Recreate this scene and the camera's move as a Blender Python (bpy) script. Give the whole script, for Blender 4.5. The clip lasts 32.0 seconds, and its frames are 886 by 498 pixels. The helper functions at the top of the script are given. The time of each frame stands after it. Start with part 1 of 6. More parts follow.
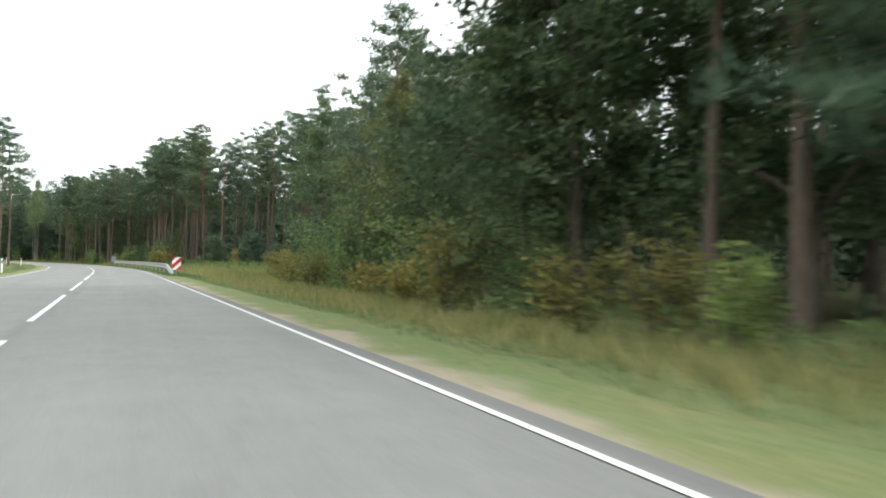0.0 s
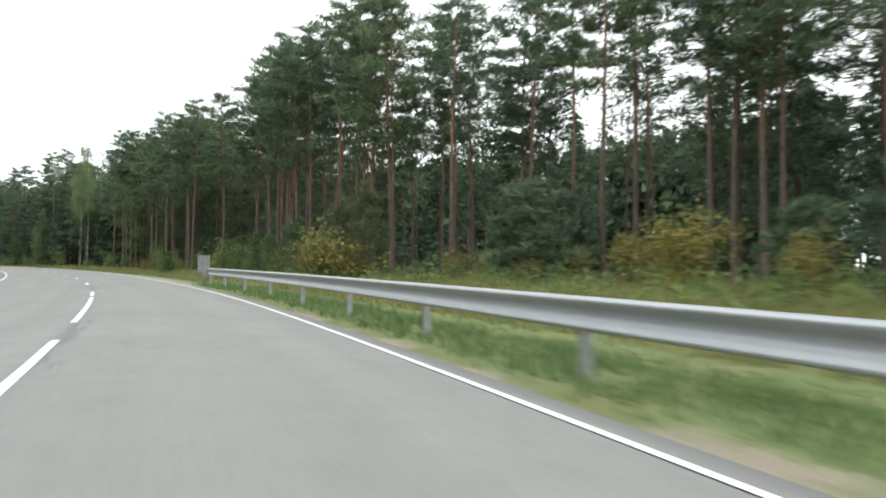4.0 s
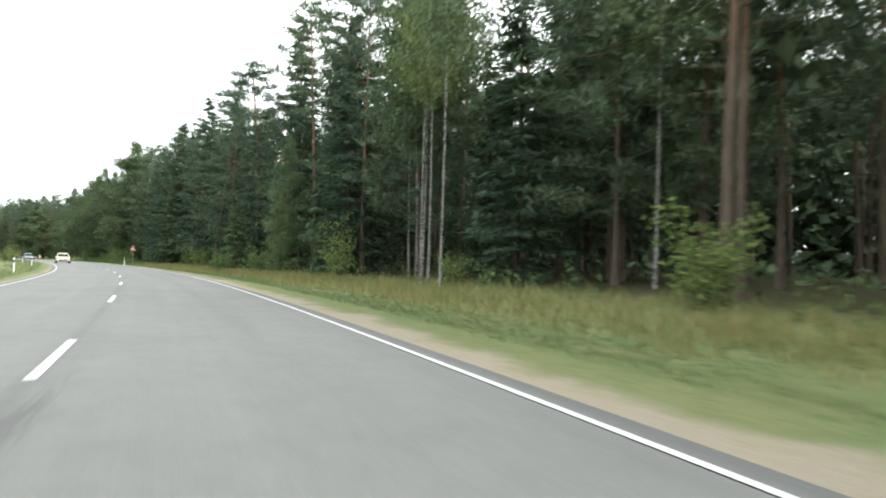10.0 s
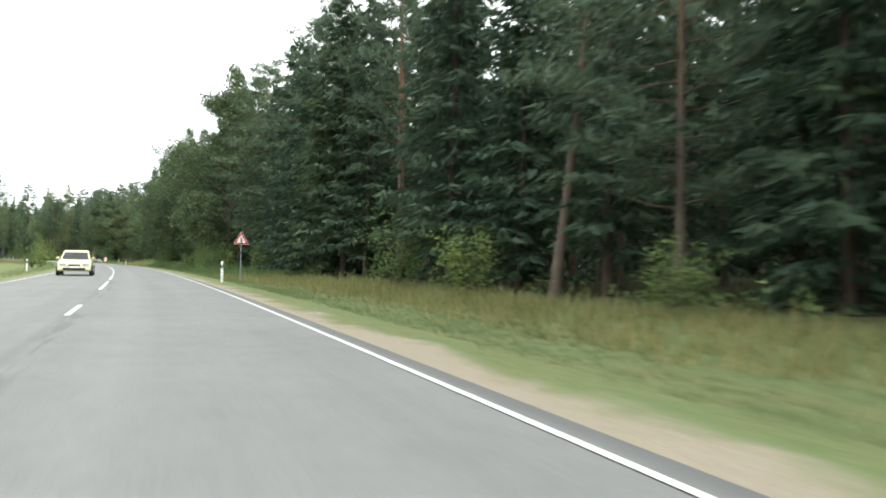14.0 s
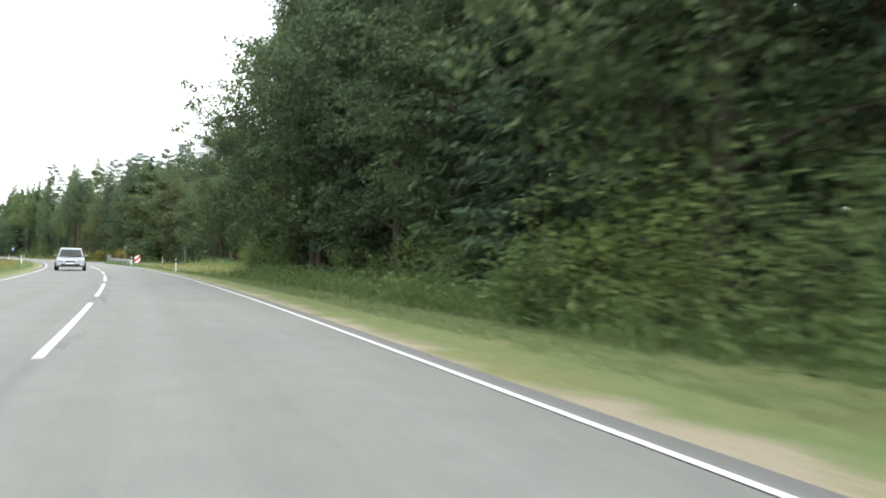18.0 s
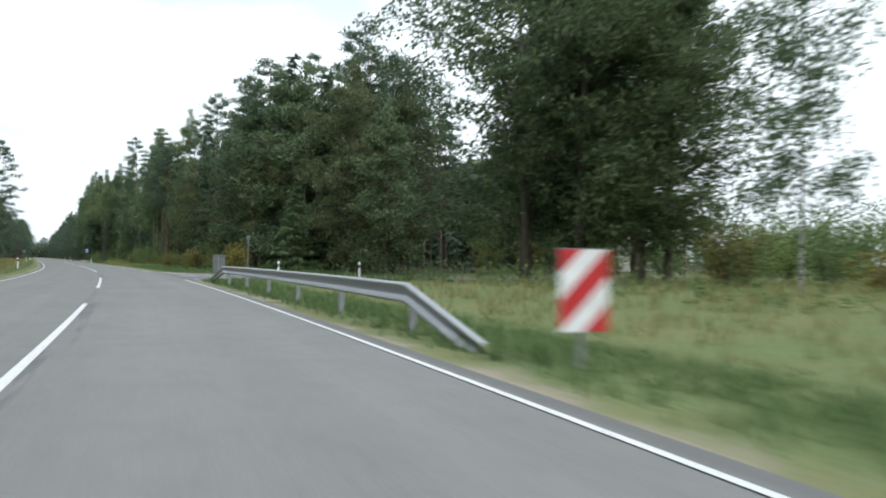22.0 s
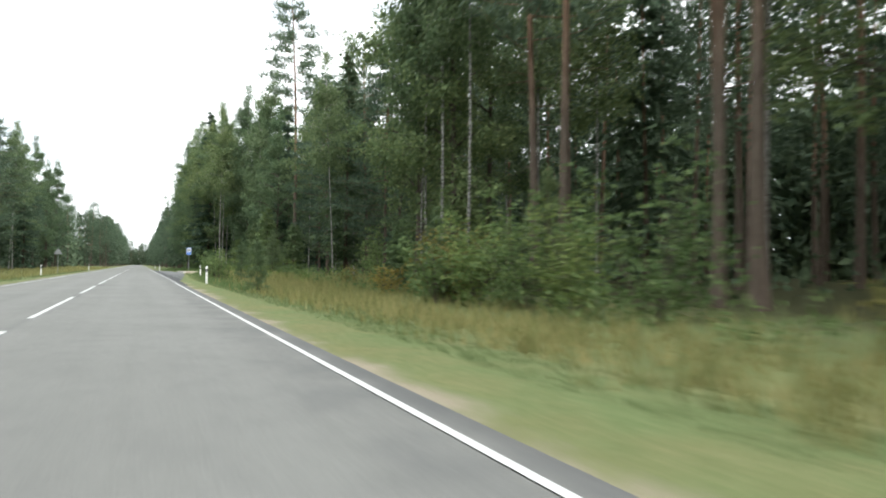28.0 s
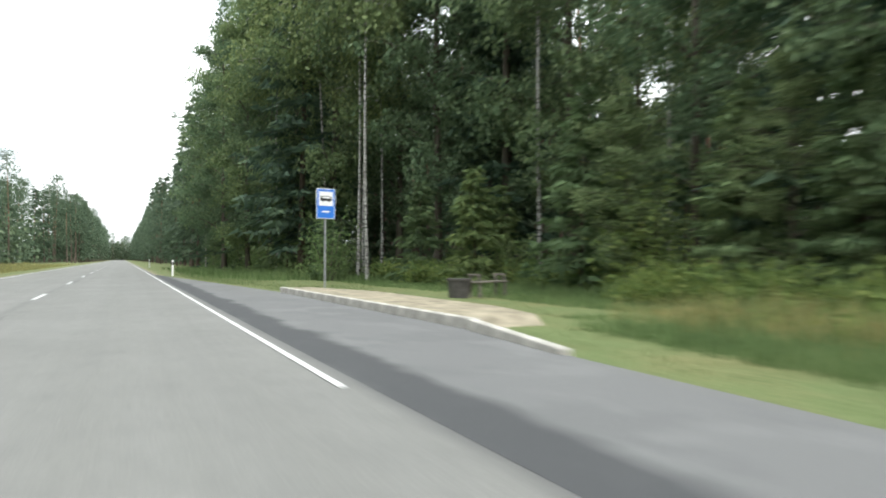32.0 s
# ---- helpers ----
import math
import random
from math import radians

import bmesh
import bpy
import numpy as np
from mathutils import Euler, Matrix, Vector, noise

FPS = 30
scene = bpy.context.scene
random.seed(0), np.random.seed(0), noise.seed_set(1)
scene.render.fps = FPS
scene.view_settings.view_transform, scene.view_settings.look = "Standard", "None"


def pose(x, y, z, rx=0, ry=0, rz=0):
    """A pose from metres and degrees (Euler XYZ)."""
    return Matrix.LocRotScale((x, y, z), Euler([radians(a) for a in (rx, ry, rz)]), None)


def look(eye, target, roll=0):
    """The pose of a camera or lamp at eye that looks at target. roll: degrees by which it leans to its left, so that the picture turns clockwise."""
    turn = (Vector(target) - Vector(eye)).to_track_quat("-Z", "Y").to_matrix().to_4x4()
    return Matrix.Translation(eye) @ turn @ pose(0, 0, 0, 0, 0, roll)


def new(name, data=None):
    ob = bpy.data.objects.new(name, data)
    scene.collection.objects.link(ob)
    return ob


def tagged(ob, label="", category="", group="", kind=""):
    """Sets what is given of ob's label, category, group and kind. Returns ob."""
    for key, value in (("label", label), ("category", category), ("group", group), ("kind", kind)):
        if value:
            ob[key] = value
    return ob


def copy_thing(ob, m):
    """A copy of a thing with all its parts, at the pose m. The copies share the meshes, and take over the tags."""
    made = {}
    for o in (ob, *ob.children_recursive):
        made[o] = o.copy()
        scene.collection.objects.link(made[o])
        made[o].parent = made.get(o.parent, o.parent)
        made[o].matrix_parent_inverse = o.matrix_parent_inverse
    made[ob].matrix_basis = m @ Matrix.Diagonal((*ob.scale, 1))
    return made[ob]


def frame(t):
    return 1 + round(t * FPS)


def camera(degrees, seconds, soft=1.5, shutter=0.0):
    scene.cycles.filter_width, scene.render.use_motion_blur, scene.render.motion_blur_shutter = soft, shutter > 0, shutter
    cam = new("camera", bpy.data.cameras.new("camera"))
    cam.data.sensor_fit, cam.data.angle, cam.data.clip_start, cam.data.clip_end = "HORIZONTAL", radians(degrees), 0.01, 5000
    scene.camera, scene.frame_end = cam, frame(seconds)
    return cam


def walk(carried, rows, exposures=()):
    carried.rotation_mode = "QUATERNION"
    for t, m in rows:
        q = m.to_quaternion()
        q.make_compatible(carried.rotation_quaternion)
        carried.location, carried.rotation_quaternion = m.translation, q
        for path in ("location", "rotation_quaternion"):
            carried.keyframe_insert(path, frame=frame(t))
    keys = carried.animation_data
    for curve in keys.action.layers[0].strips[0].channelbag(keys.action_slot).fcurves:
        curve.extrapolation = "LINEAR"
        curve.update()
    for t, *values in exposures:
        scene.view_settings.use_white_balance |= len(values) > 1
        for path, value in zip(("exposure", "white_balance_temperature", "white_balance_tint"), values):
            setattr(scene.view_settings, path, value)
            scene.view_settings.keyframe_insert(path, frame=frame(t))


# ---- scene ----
cam = camera(65.0, 32.0, soft=1.8, shutter=0.4)
PATH = [
    (0.0, pose(1.04, 0.76, 1.05, 91.28, -1.03, 1.59)),
    (0.5, pose(-3.05, 8.86, 1.05, 91.23, -0.89, 2.31)),
    (1.0, pose(-7.23, 16.94, 1.05, 91.16, -0.69, 2.92)),
    (1.5, pose(-11.46, 24.96, 1.05, 91.20, -0.51, 3.13)),
    (2.0, pose(-15.69, 33.06, 1.05, 91.26, -0.38, 2.92)),
    (2.5, pose(-19.74, 41.12, 1.05, 91.29, -0.38, 2.53)),
    (3.0, pose(-23.90, 49.22, 1.05, 91.33, -0.45, 4.16)),
    (3.5, pose(-28.13, 57.28, 1.05, 91.24, -0.35, 5.70)),
    (4.0, pose(-32.43, 65.30, 1.05, 91.19, -0.40, 7.03)),
    (4.5, pose(-36.82, 73.19, 1.05, 91.17, -0.45, 8.59)),
    (5.0, pose(-41.39, 80.92, 1.05, 91.18, -0.50, 10.63)),
    (5.5, pose(-46.21, 88.42, 1.05, 91.21, -0.56, 13.12)),
    (6.0, pose(-51.25, 95.60, 1.05, 91.33, -0.75, 13.95)),
    (6.5, pose(-56.39, 102.53, 1.05, 91.39, -1.01, 14.74)),
    (7.0, pose(-61.76, 109.41, 1.05, 91.17, -0.95, 16.04)),
    (7.5, pose(-67.26, 116.16, 1.05, 91.07, -0.94, 17.61)),
    (8.0, pose(-72.94, 122.83, 1.05, 91.09, -1.02, 19.27)),
    (8.5, pose(-78.69, 129.35, 1.05, 90.94, -1.00, 20.48)),
    (9.0, pose(-84.55, 135.78, 1.05, 90.93, -1.05, 21.50)),
    (9.5, pose(-90.52, 142.10, 1.05, 91.01, -0.97, 22.30)),
    (10.0, pose(-96.62, 148.34, 1.05, 91.08, -0.91, 23.24)),
    (10.5, pose(-102.80, 154.49, 1.05, 91.16, -0.81, 24.11)),
    (11.0, pose(-109.08, 160.59, 1.05, 91.22, -0.81, 24.98)),
    (11.5, pose(-115.38, 166.56, 1.05, 91.19, -0.91, 25.43)),
    (12.0, pose(-121.85, 172.48, 1.05, 91.29, -1.07, 25.99)),
    (12.5, pose(-128.41, 178.23, 1.05, 91.41, -1.19, 26.66)),
    (13.0, pose(-135.13, 183.90, 1.05, 91.37, -1.18, 27.76)),
    (13.5, pose(-141.81, 189.43, 1.05, 91.35, -1.11, 28.76)),
    (14.0, pose(-148.67, 194.99, 1.05, 91.24, -0.99, 29.69)),
    (14.5, pose(-155.83, 200.66, 1.05, 91.15, -0.89, 30.40)),
    (15.0, pose(-163.28, 206.42, 1.05, 91.09, -0.81, 31.13)),
    (15.5, pose(-171.07, 212.23, 1.05, 91.05, -0.75, 31.84)),
    (16.0, pose(-179.09, 217.99, 1.05, 90.90, -0.70, 32.40)),
    (16.5, pose(-187.23, 223.63, 1.05, 90.83, -0.65, 32.92)),
    (17.0, pose(-195.46, 229.21, 1.05, 90.76, -0.64, 33.20)),
    (17.5, pose(-203.65, 234.72, 1.05, 90.84, -0.80, 33.04)),
    (18.0, pose(-211.87, 240.22, 1.05, 91.15, -1.17, 32.93)),
    (18.5, pose(-219.94, 245.64, 1.05, 91.21, -1.27, 33.09)),
    (19.0, pose(-228.18, 251.08, 1.05, 91.08, -1.08, 33.69)),
    (19.5, pose(-236.53, 256.38, 1.05, 90.99, -0.87, 34.44)),
    (20.0, pose(-245.00, 261.53, 1.05, 90.96, -0.64, 35.65)),
    (20.5, pose(-253.60, 266.51, 1.05, 91.14, -0.48, 36.65)),
    (21.0, pose(-262.31, 271.37, 1.05, 91.10, -0.34, 37.75)),
    (21.5, pose(-270.99, 276.12, 1.05, 91.15, -0.55, 38.66)),
    (22.0, pose(-279.74, 280.79, 1.05, 91.10, -0.82, 39.55)),
    (22.5, pose(-288.55, 285.37, 1.05, 91.05, -0.95, 39.97)),
    (23.0, pose(-297.42, 289.84, 1.05, 91.05, -1.00, 40.56)),
    (23.5, pose(-306.34, 294.15, 1.05, 91.12, -0.94, 41.35)),
    (24.0, pose(-315.35, 298.32, 1.05, 90.89, -0.92, 42.57)),
    (24.5, pose(-324.41, 302.35, 1.05, 90.64, -0.88, 43.63)),
    (25.0, pose(-333.54, 306.23, 1.05, 90.96, -0.81, 44.78)),
    (25.5, pose(-342.72, 309.99, 1.05, 91.05, -0.74, 45.41)),
    (26.0, pose(-351.96, 313.66, 1.05, 91.14, -0.69, 45.84)),
    (26.5, pose(-361.22, 317.26, 1.05, 91.24, -0.65, 46.16)),
    (27.0, pose(-370.51, 320.78, 1.05, 91.39, -0.61, 46.43)),
    (27.5, pose(-379.83, 324.26, 1.05, 91.59, -0.59, 46.51)),
    (28.0, pose(-389.15, 327.71, 1.05, 91.47, -0.55, 46.45)),
    (28.5, pose(-398.49, 331.14, 1.05, 91.21, -0.49, 46.32)),
    (29.0, pose(-407.85, 334.54, 1.05, 90.95, -0.51, 46.39)),
    (29.5, pose(-417.22, 337.90, 1.05, 90.77, -0.48, 46.73)),
    (30.0, pose(-426.58, 341.26, 1.05, 90.67, -0.18, 47.15)),
    (30.5, pose(-435.92, 344.68, 1.05, 90.81, -0.24, 46.90)),
    (31.0, pose(-445.26, 348.14, 1.05, 90.79, -0.28, 46.29)),
    (31.5, pose(-454.57, 351.62, 1.05, 90.86, -0.23, 45.47)),
    (32.0, pose(-463.94, 355.12, 1.05, 90.89, -0.17, 45.28)),
]
walk(cam, PATH, exposures=[(0, 0.88, 6500, 10), (1, 0.98, 6500, 10), (2.5, 0.82, 6500, 10), (6, 0.97, 6500, 10), (7, 1.12, 6500, 10), (9, 1.06, 6500, 10), (12, 1.06, 6500, 10), (13.5, 1.08, 6500, 10), (16, 1.08, 6500, 10), (19, 1.14, 6500, 10), (20, 1.03, 6500, 10), (21, 0.23, 6050, 10), (22, 0.32, 6080, 10), (23, 0.63, 6250, 10), (24, 0.80, 6350, 10), (25, 0.92, 6500, 10), (27.5, 0.92, 6500, 10), (31, 0.92, 6500, 10), (32, 1.08, 6500, 10)])

# ---------------------------------------------------------------- light
world = bpy.data.worlds.new("world")
scene.world = world
world.use_nodes = True
wn, wl = world.node_tree.nodes, world.node_tree.links
wn.clear()
w_out = wn.new("ShaderNodeOutputWorld")
w_bg = wn.new("ShaderNodeBackground")
w_sky = wn.new("ShaderNodeTexSky")
w_sky.sky_type = "NISHITA"
w_sky.sun_disc = False
w_sky.sun_elevation = radians(42)
w_sky.sun_rotation = radians(100)
w_sky.dust_density = 1.0
w_sky.ozone_density = 1.0
w_co = wn.new("ShaderNodeTexCoord")
w_map = wn.new("ShaderNodeMapping")
w_map.inputs["Scale"].default_value = (1.0, 1.0, 3.2)
w_noise = wn.new("ShaderNodeTexNoise")
w_noise.inputs["Scale"].default_value = 1.7
w_noise.inputs["Detail"].default_value = 6.0
w_noise.inputs["Roughness"].default_value = 0.55
w_ramp = wn.new("ShaderNodeValToRGB")
w_ramp.color_ramp.elements[0].position = 0.42
w_ramp.color_ramp.elements[0].color = (0.6, 0.6, 0.6, 1)
w_ramp.color_ramp.elements[1].position = 0.53
w_ramp.color_ramp.elements[1].color = (1, 1, 1, 1)
w_mix = wn.new("ShaderNodeMix")
w_mix.data_type = "RGBA"
w_mix.inputs[7].default_value = (12.35, 13.1, 13.1, 1)     # bright overcast cloud
wl.new(w_co.outputs["Generated"], w_map.inputs["Vector"])
wl.new(w_map.outputs[0], w_noise.inputs["Vector"])
wl.new(w_noise.outputs["Fac"], w_ramp.inputs["Fac"])
wl.new(w_ramp.outputs["Color"], w_mix.inputs[0])
wl.new(w_sky.outputs["Color"], w_mix.inputs[6])
# an overcast sky is brighter overhead than at the horizon
w_sep = wn.new("ShaderNodeSeparateXYZ")
w_gr = wn.new("ShaderNodeMapRange")
w_gr.inputs["From Min"].default_value = 0.0
w_gr.inputs["From Max"].default_value = 1.0
w_gr.inputs["To Min"].default_value = 0.66
w_gr.inputs["To Max"].default_value = 1.38
w_mul = wn.new("ShaderNodeMix")
w_mul.data_type = "RGBA"
w_mul.blend_type = "MULTIPLY"
w_mul.inputs[0].default_value = 1.0
wl.new(w_co.outputs["Generated"], w_sep.inputs[0])
wl.new(w_sep.outputs[2], w_gr.inputs["Value"])
wl.new(w_mix.outputs[2], w_mul.inputs[6])
wl.new(w_gr.outputs[0], w_mul.inputs[7])
wl.new(w_mul.outputs[2], w_bg.inputs["Color"])
w_bg.inputs["Strength"].default_value = 0.1
wl.new(w_bg.outputs[0], w_out.inputs["Surface"])

sun_data = bpy.data.lights.new("sun", "SUN")
sun_data.energy = 1.1
sun_data.angle = radians(14)
sun_data.color = (1.0, 0.98, 0.95)
sun = new("sun", sun_data)
sun.matrix_world = look((0, 0, 80), Vector((0, 0, 80)) - Vector((math.sin(radians(100)) * math.cos(radians(42)), math.cos(radians(100)) * math.cos(radians(42)), math.sin(radians(42)))))


# ---------------------------------------------------------------- materials
class Mat:
    """A small builder of node materials."""

    def __init__(self, name, rough=0.8, metal=0.0, spec=0.3):
        self.m = bpy.data.materials.new(name)
        self.m.use_nodes = True
        self.t = self.m.node_tree
        self.n, self.l = self.t.nodes, self.t.links
        self.b = self.n["Principled BSDF"]
        self.out = self.n["Material Output"]
        self.b.inputs["Roughness"].default_value = rough
        self.b.inputs["Metallic"].default_value = metal
        self.b.inputs["Specular IOR Level"].default_value = spec

    def coords(self, kind="Object"):
        return self.n.new("ShaderNodeTexCoord").outputs[kind]

    def world_pos(self):
        return self.n.new("ShaderNodeNewGeometry").outputs["Position"]

    def attr(self, name):
        a = self.n.new("ShaderNodeAttribute")
        a.attribute_name = name
        return a.outputs["Fac"]

    def noise(self, vec, scale, detail=4.0, rough=0.6, stretch=None):
        if stretch:
            mp = self.n.new("ShaderNodeMapping")
            mp.inputs["Scale"].default_value = stretch
            self.l.new(vec, mp.inputs["Vector"])
            vec = mp.outputs[0]
        x = self.n.new("ShaderNodeTexNoise")
        x.inputs["Scale"].default_value = scale
        x.inputs["Detail"].default_value = detail
        x.inputs["Roughness"].default_value = rough
        self.l.new(vec, x.inputs["Vector"])
        return x.outputs["Fac"]

    def ramp(self, fac, stops):
        r = self.n.new("ShaderNodeValToRGB")
        e = r.color_ramp.elements
        while len(e) < len(stops):
            e.new(0.5)
        for i, (p, c) in enumerate(stops):
            e[i].position = p
            e[i].color = (*c, 1) if isinstance(c, tuple) else (c, c, c, 1)
        self.l.new(fac, r.inputs["Fac"])
        return r.outputs["Color"]

    def mix(self, fac, a, b, mode="MIX"):
        x = self.n.new("ShaderNodeMix")
        x.data_type = "RGBA"
        x.blend_type = mode
        for val, sock in ((fac, 0), (a, 6), (b, 7)):
            if isinstance(val, (int, float)):
                x.inputs[sock].default_value = val if sock == 0 else (val, val, val, 1)
            elif isinstance(val, tuple):
                x.inputs[sock].default_value = (*val, 1)
            else:
                self.l.new(val, x.inputs[sock])
        return x.outputs[2]

    def math(self, op, a, b=0.0):
        x = self.n.new("ShaderNodeMath")
        x.operation = op
        for i, val in enumerate((a, b)):
            if isinstance(val, (int, float)):
                x.inputs[i].default_value = val
            else:
                self.l.new(val, x.inputs[i])
        return x.outputs[0]

    def bump(self, height, strength=0.3, dist=0.02):
        x = self.n.new("ShaderNodeBump")
        x.inputs["Strength"].default_value = strength
        x.inputs["Distance"].default_value = dist
        self.l.new(height, x.inputs["Height"])
        self.l.new(x.outputs[0], self.b.inputs["Normal"])

    def color(self, c):
        if isinstance(c, tuple):
            self.b.inputs["Base Color"].default_value = (*c, 1)
        else:
            self.l.new(c, self.b.inputs["Base Color"])
        return self

    def rough(self, c):
        self.l.new(c, self.b.inputs["Roughness"])
        return self

    def leafy(self, amount=0.3):
        """Lets some light through, as leaves do."""
        tr = self.n.new("ShaderNodeBsdfTranslucent")
        mx = self.n.new("ShaderNodeMixShader")
        mx.inputs[0].default_value = amount
        src = self.b.inputs["Base Color"].links
        if src:
            self.l.new(src[0].from_socket, tr.inputs["Color"])
        self.l.new(self.b.outputs[0], mx.inputs[1])
        self.l.new(tr.outputs[0], mx.inputs[2])
        self.l.new(mx.outputs[0], self.out.inputs["Surface"])
        return self


def plain(name, col, rough=0.6, metal=0.0, spec=0.3, grime=0.12, scale=9.0):
    """Paint, metal or wood with a little dirt and grain."""
    a = Mat(name, rough, metal, spec)
    p = a.coords("Object")
    n1 = a.noise(p, scale, 5)
    n2 = a.noise(p, scale * 9, 3)
    dark = tuple(x * (1 - 2.2 * grime) for x in col)
    lite = tuple(min(1, x * (1 + grime)) for x in col)
    c = a.mix(a.ramp(n2, [(0.35, 0.0), (0.7, 0.35)]), a.ramp(n1, [(0.3, dark), (0.65, lite)]), dark)
    a.color(c)
    a.bump(n2, 0.08, 0.005)
    return a.m


def foliage(name, cols, rough=0.65, through_=0.28):
    """Leaves or needles: tone differs from tree to tree and from leaf to leaf."""
    a = Mat(name, rough, 0.0, 0.12)
    info = a.n.new("ShaderNodeObjectInfo").outputs["Random"]
    isl = a.n.new("ShaderNodeNewGeometry").outputs["Random Per Island"]
    big = a.noise(a.world_pos(), 0.45, 3)
    lo, mid, hi = cols
    c1 = a.ramp(isl, [(0.0, lo), (0.55, mid), (1.0, hi)])
    c2 = a.ramp(big, [(0.3, lo), (0.7, hi)])
    c = a.mix(0.35, c1, c2)
    tone = a.ramp(info, [(0.0, (0.77, 0.84, 0.88)), (0.5, (0.99, 1.0, 1.03)), (1.0, (1.18, 1.12, 0.93))])
    c = a.mix(1.0, c, tone, "MULTIPLY")
    a.color(c)
    a.leafy(through_)
    return a.m


def bark(name, base, light, scale=6.0, upper=None, upper_from=5.0):
    a = Mat(name, 0.9, 0.0, 0.1)
    p = a.coords("Object")
    n1 = a.noise(p, scale, 5, 0.7, (1, 1, 0.25))
    n2 = a.noise(p, 1.1, 3)
    c = a.ramp(n1, [(0.3, base), (0.7, light)])
    if upper:
        sep = a.n.new("ShaderNodeSeparateXYZ")
        a.l.new(p, sep.inputs[0])
        h = a.math("ADD", sep.outputs[2], a.math("MULTIPLY", n2, 3.0))
        f = a.ramp(a.math("DIVIDE", h, 24.0), [(upper_from / 24, 0.0), ((upper_from + 5) / 24, 1.0)])
        up = a.ramp(n1, [(0.3, tuple(x * 0.6 for x in upper)), (0.7, upper)])
        c = a.mix(f, c, up)
    c = a.mix(a.ramp(n2, [(0.4, 0.0), (0.75, 0.5)]), c, tuple(x * 0.6 for x in base))
    a.color(c)
    a.bump(n1, 0.7, 0.03)
    return a.m


# asphalt: pale aggregate, polished wheel tracks, dark oil and old patches along the seam
_a = Mat("asphalt", 0.86, 0.0, 0.25)
_p = _a.world_pos()
_n = _a.attr("lateral")
_f = _a.noise(_p, 60.0, 3)
_g = _a.noise(_p, 0.35, 5)
_h = _a.noise(_p, 4.0, 4)
_ab = _a.math("ABSOLUTE", _a.math("SUBTRACT", _a.math("ABSOLUTE", _a.math("SUBTRACT", _a.math("ABSOLUTE", _n), 1.9)), 0.78))
_track = _a.ramp(_ab, [(0.0, 1.0), (0.5, 0.0)])
_c = _a.ramp(_f, [(0.3, (0.135, 0.135, 0.126)), (0.7, (0.209, 0.208, 0.194))])
_c = _a.mix(_a.ramp(_a.noise(_p, 13.0, 4, 0.7), [(0.32, 0.45), (0.52, 0.0)]), _c, (0.126, 0.125, 0.118))
_c = _a.mix(_a.math("MULTIPLY", _track, 0.10), _c, (0.246, 0.246, 0.236))
_c = _a.mix(_a.ramp(_g, [(0.45, 0.0), (0.8, 0.3)]), _c, (0.144, 0.144, 0.140))
_edge = _a.ramp(_a.math("ADD", _a.math("MULTIPLY", _a.math("ABSOLUTE", _n), 0.2), _a.math("MULTIPLY", _h, 0.04)), [(0.77, 0.0), (0.80, 0.6)])
_c = _a.mix(_edge, _c, (0.093, 0.093, 0.093))
_seam = _a.ramp(_a.math("ADD", _a.math("ABSOLUTE", _a.math("ADD", _n, 0.0)), _a.math("MULTIPLY", _h, 0.25)), [(0.14, 0.35), (0.26, 0.0)])
_c = _a.mix(_seam, _c, (0.093, 0.093, 0.093))
_vec = _a.n.new("ShaderNodeCombineXYZ")
_a.l.new(_a.math("MULTIPLY", _a.attr("along"), 0.035), _vec.inputs[0])
_a.l.new(_a.math("MULTIPLY", _n, 1.6), _vec.inputs[1])
_st = _a.noise(_vec.outputs[0], 1.0, 5, 0.6)
_c = _a.mix(_a.ramp(_st, [(0.4, 0.0), (0.72, 0.22)]), _c, (0.244, 0.242, 0.233))
_c = _a.mix(_a.ramp(_st, [(0.26, 0.2), (0.44, 0.0)]), _c, (0.130, 0.130, 0.126))
_sp = _a.noise(_p, 0.55, 6, 0.7)
_c = _a.mix(_a.ramp(_sp, [(0.63, 0.0), (0.70, 0.35)]), _c, (0.102, 0.102, 0.100))
_c = _a.mix(_a.ramp(_a.noise(_p, 2.2, 6, 0.75), [(0.35, 0.28), (0.52, 0.0)]), _c, (0.112, 0.112, 0.109))
_vec2 = _a.n.new("ShaderNodeCombineXYZ")
_a.l.new(_a.math("MULTIPLY", _a.attr("along"), 0.22), _vec2.inputs[0])
_a.l.new(_a.math("MULTIPLY", _n, 2.5), _vec2.inputs[1])
_cs = _a.math("MULTIPLY", _a.ramp(_a.noise(_vec2.outputs[0], 1.0, 5, 0.65), [(0.54, 0.0), (0.60, 0.5)]), _a.ramp(_a.math("ABSOLUTE", _a.math("SUBTRACT", _n, 0.15)), [(0.08, 1.0), (0.2, 0.0)]))
_c = _a.mix(_cs, _c, (0.079, 0.079, 0.078))
_dk = _a.math("ADD", _a.attr("dark"), _a.math("MULTIPLY", _a.math("SUBTRACT", _a.noise(_p, 0.9, 5, 0.65), 0.5), 1.6))
_c = _a.mix(_a.ramp(_dk, [(0.45, 0.0), (0.75, 0.4)]), _c, (0.079, 0.081, 0.084))
_a.color(_c)
_a.rough(_a.ramp(_g, [(0.3, 0.75), (0.7, 0.92)]))
_a.bump(_f, 0.35, 0.006)
M_ASPHALT = _a.m

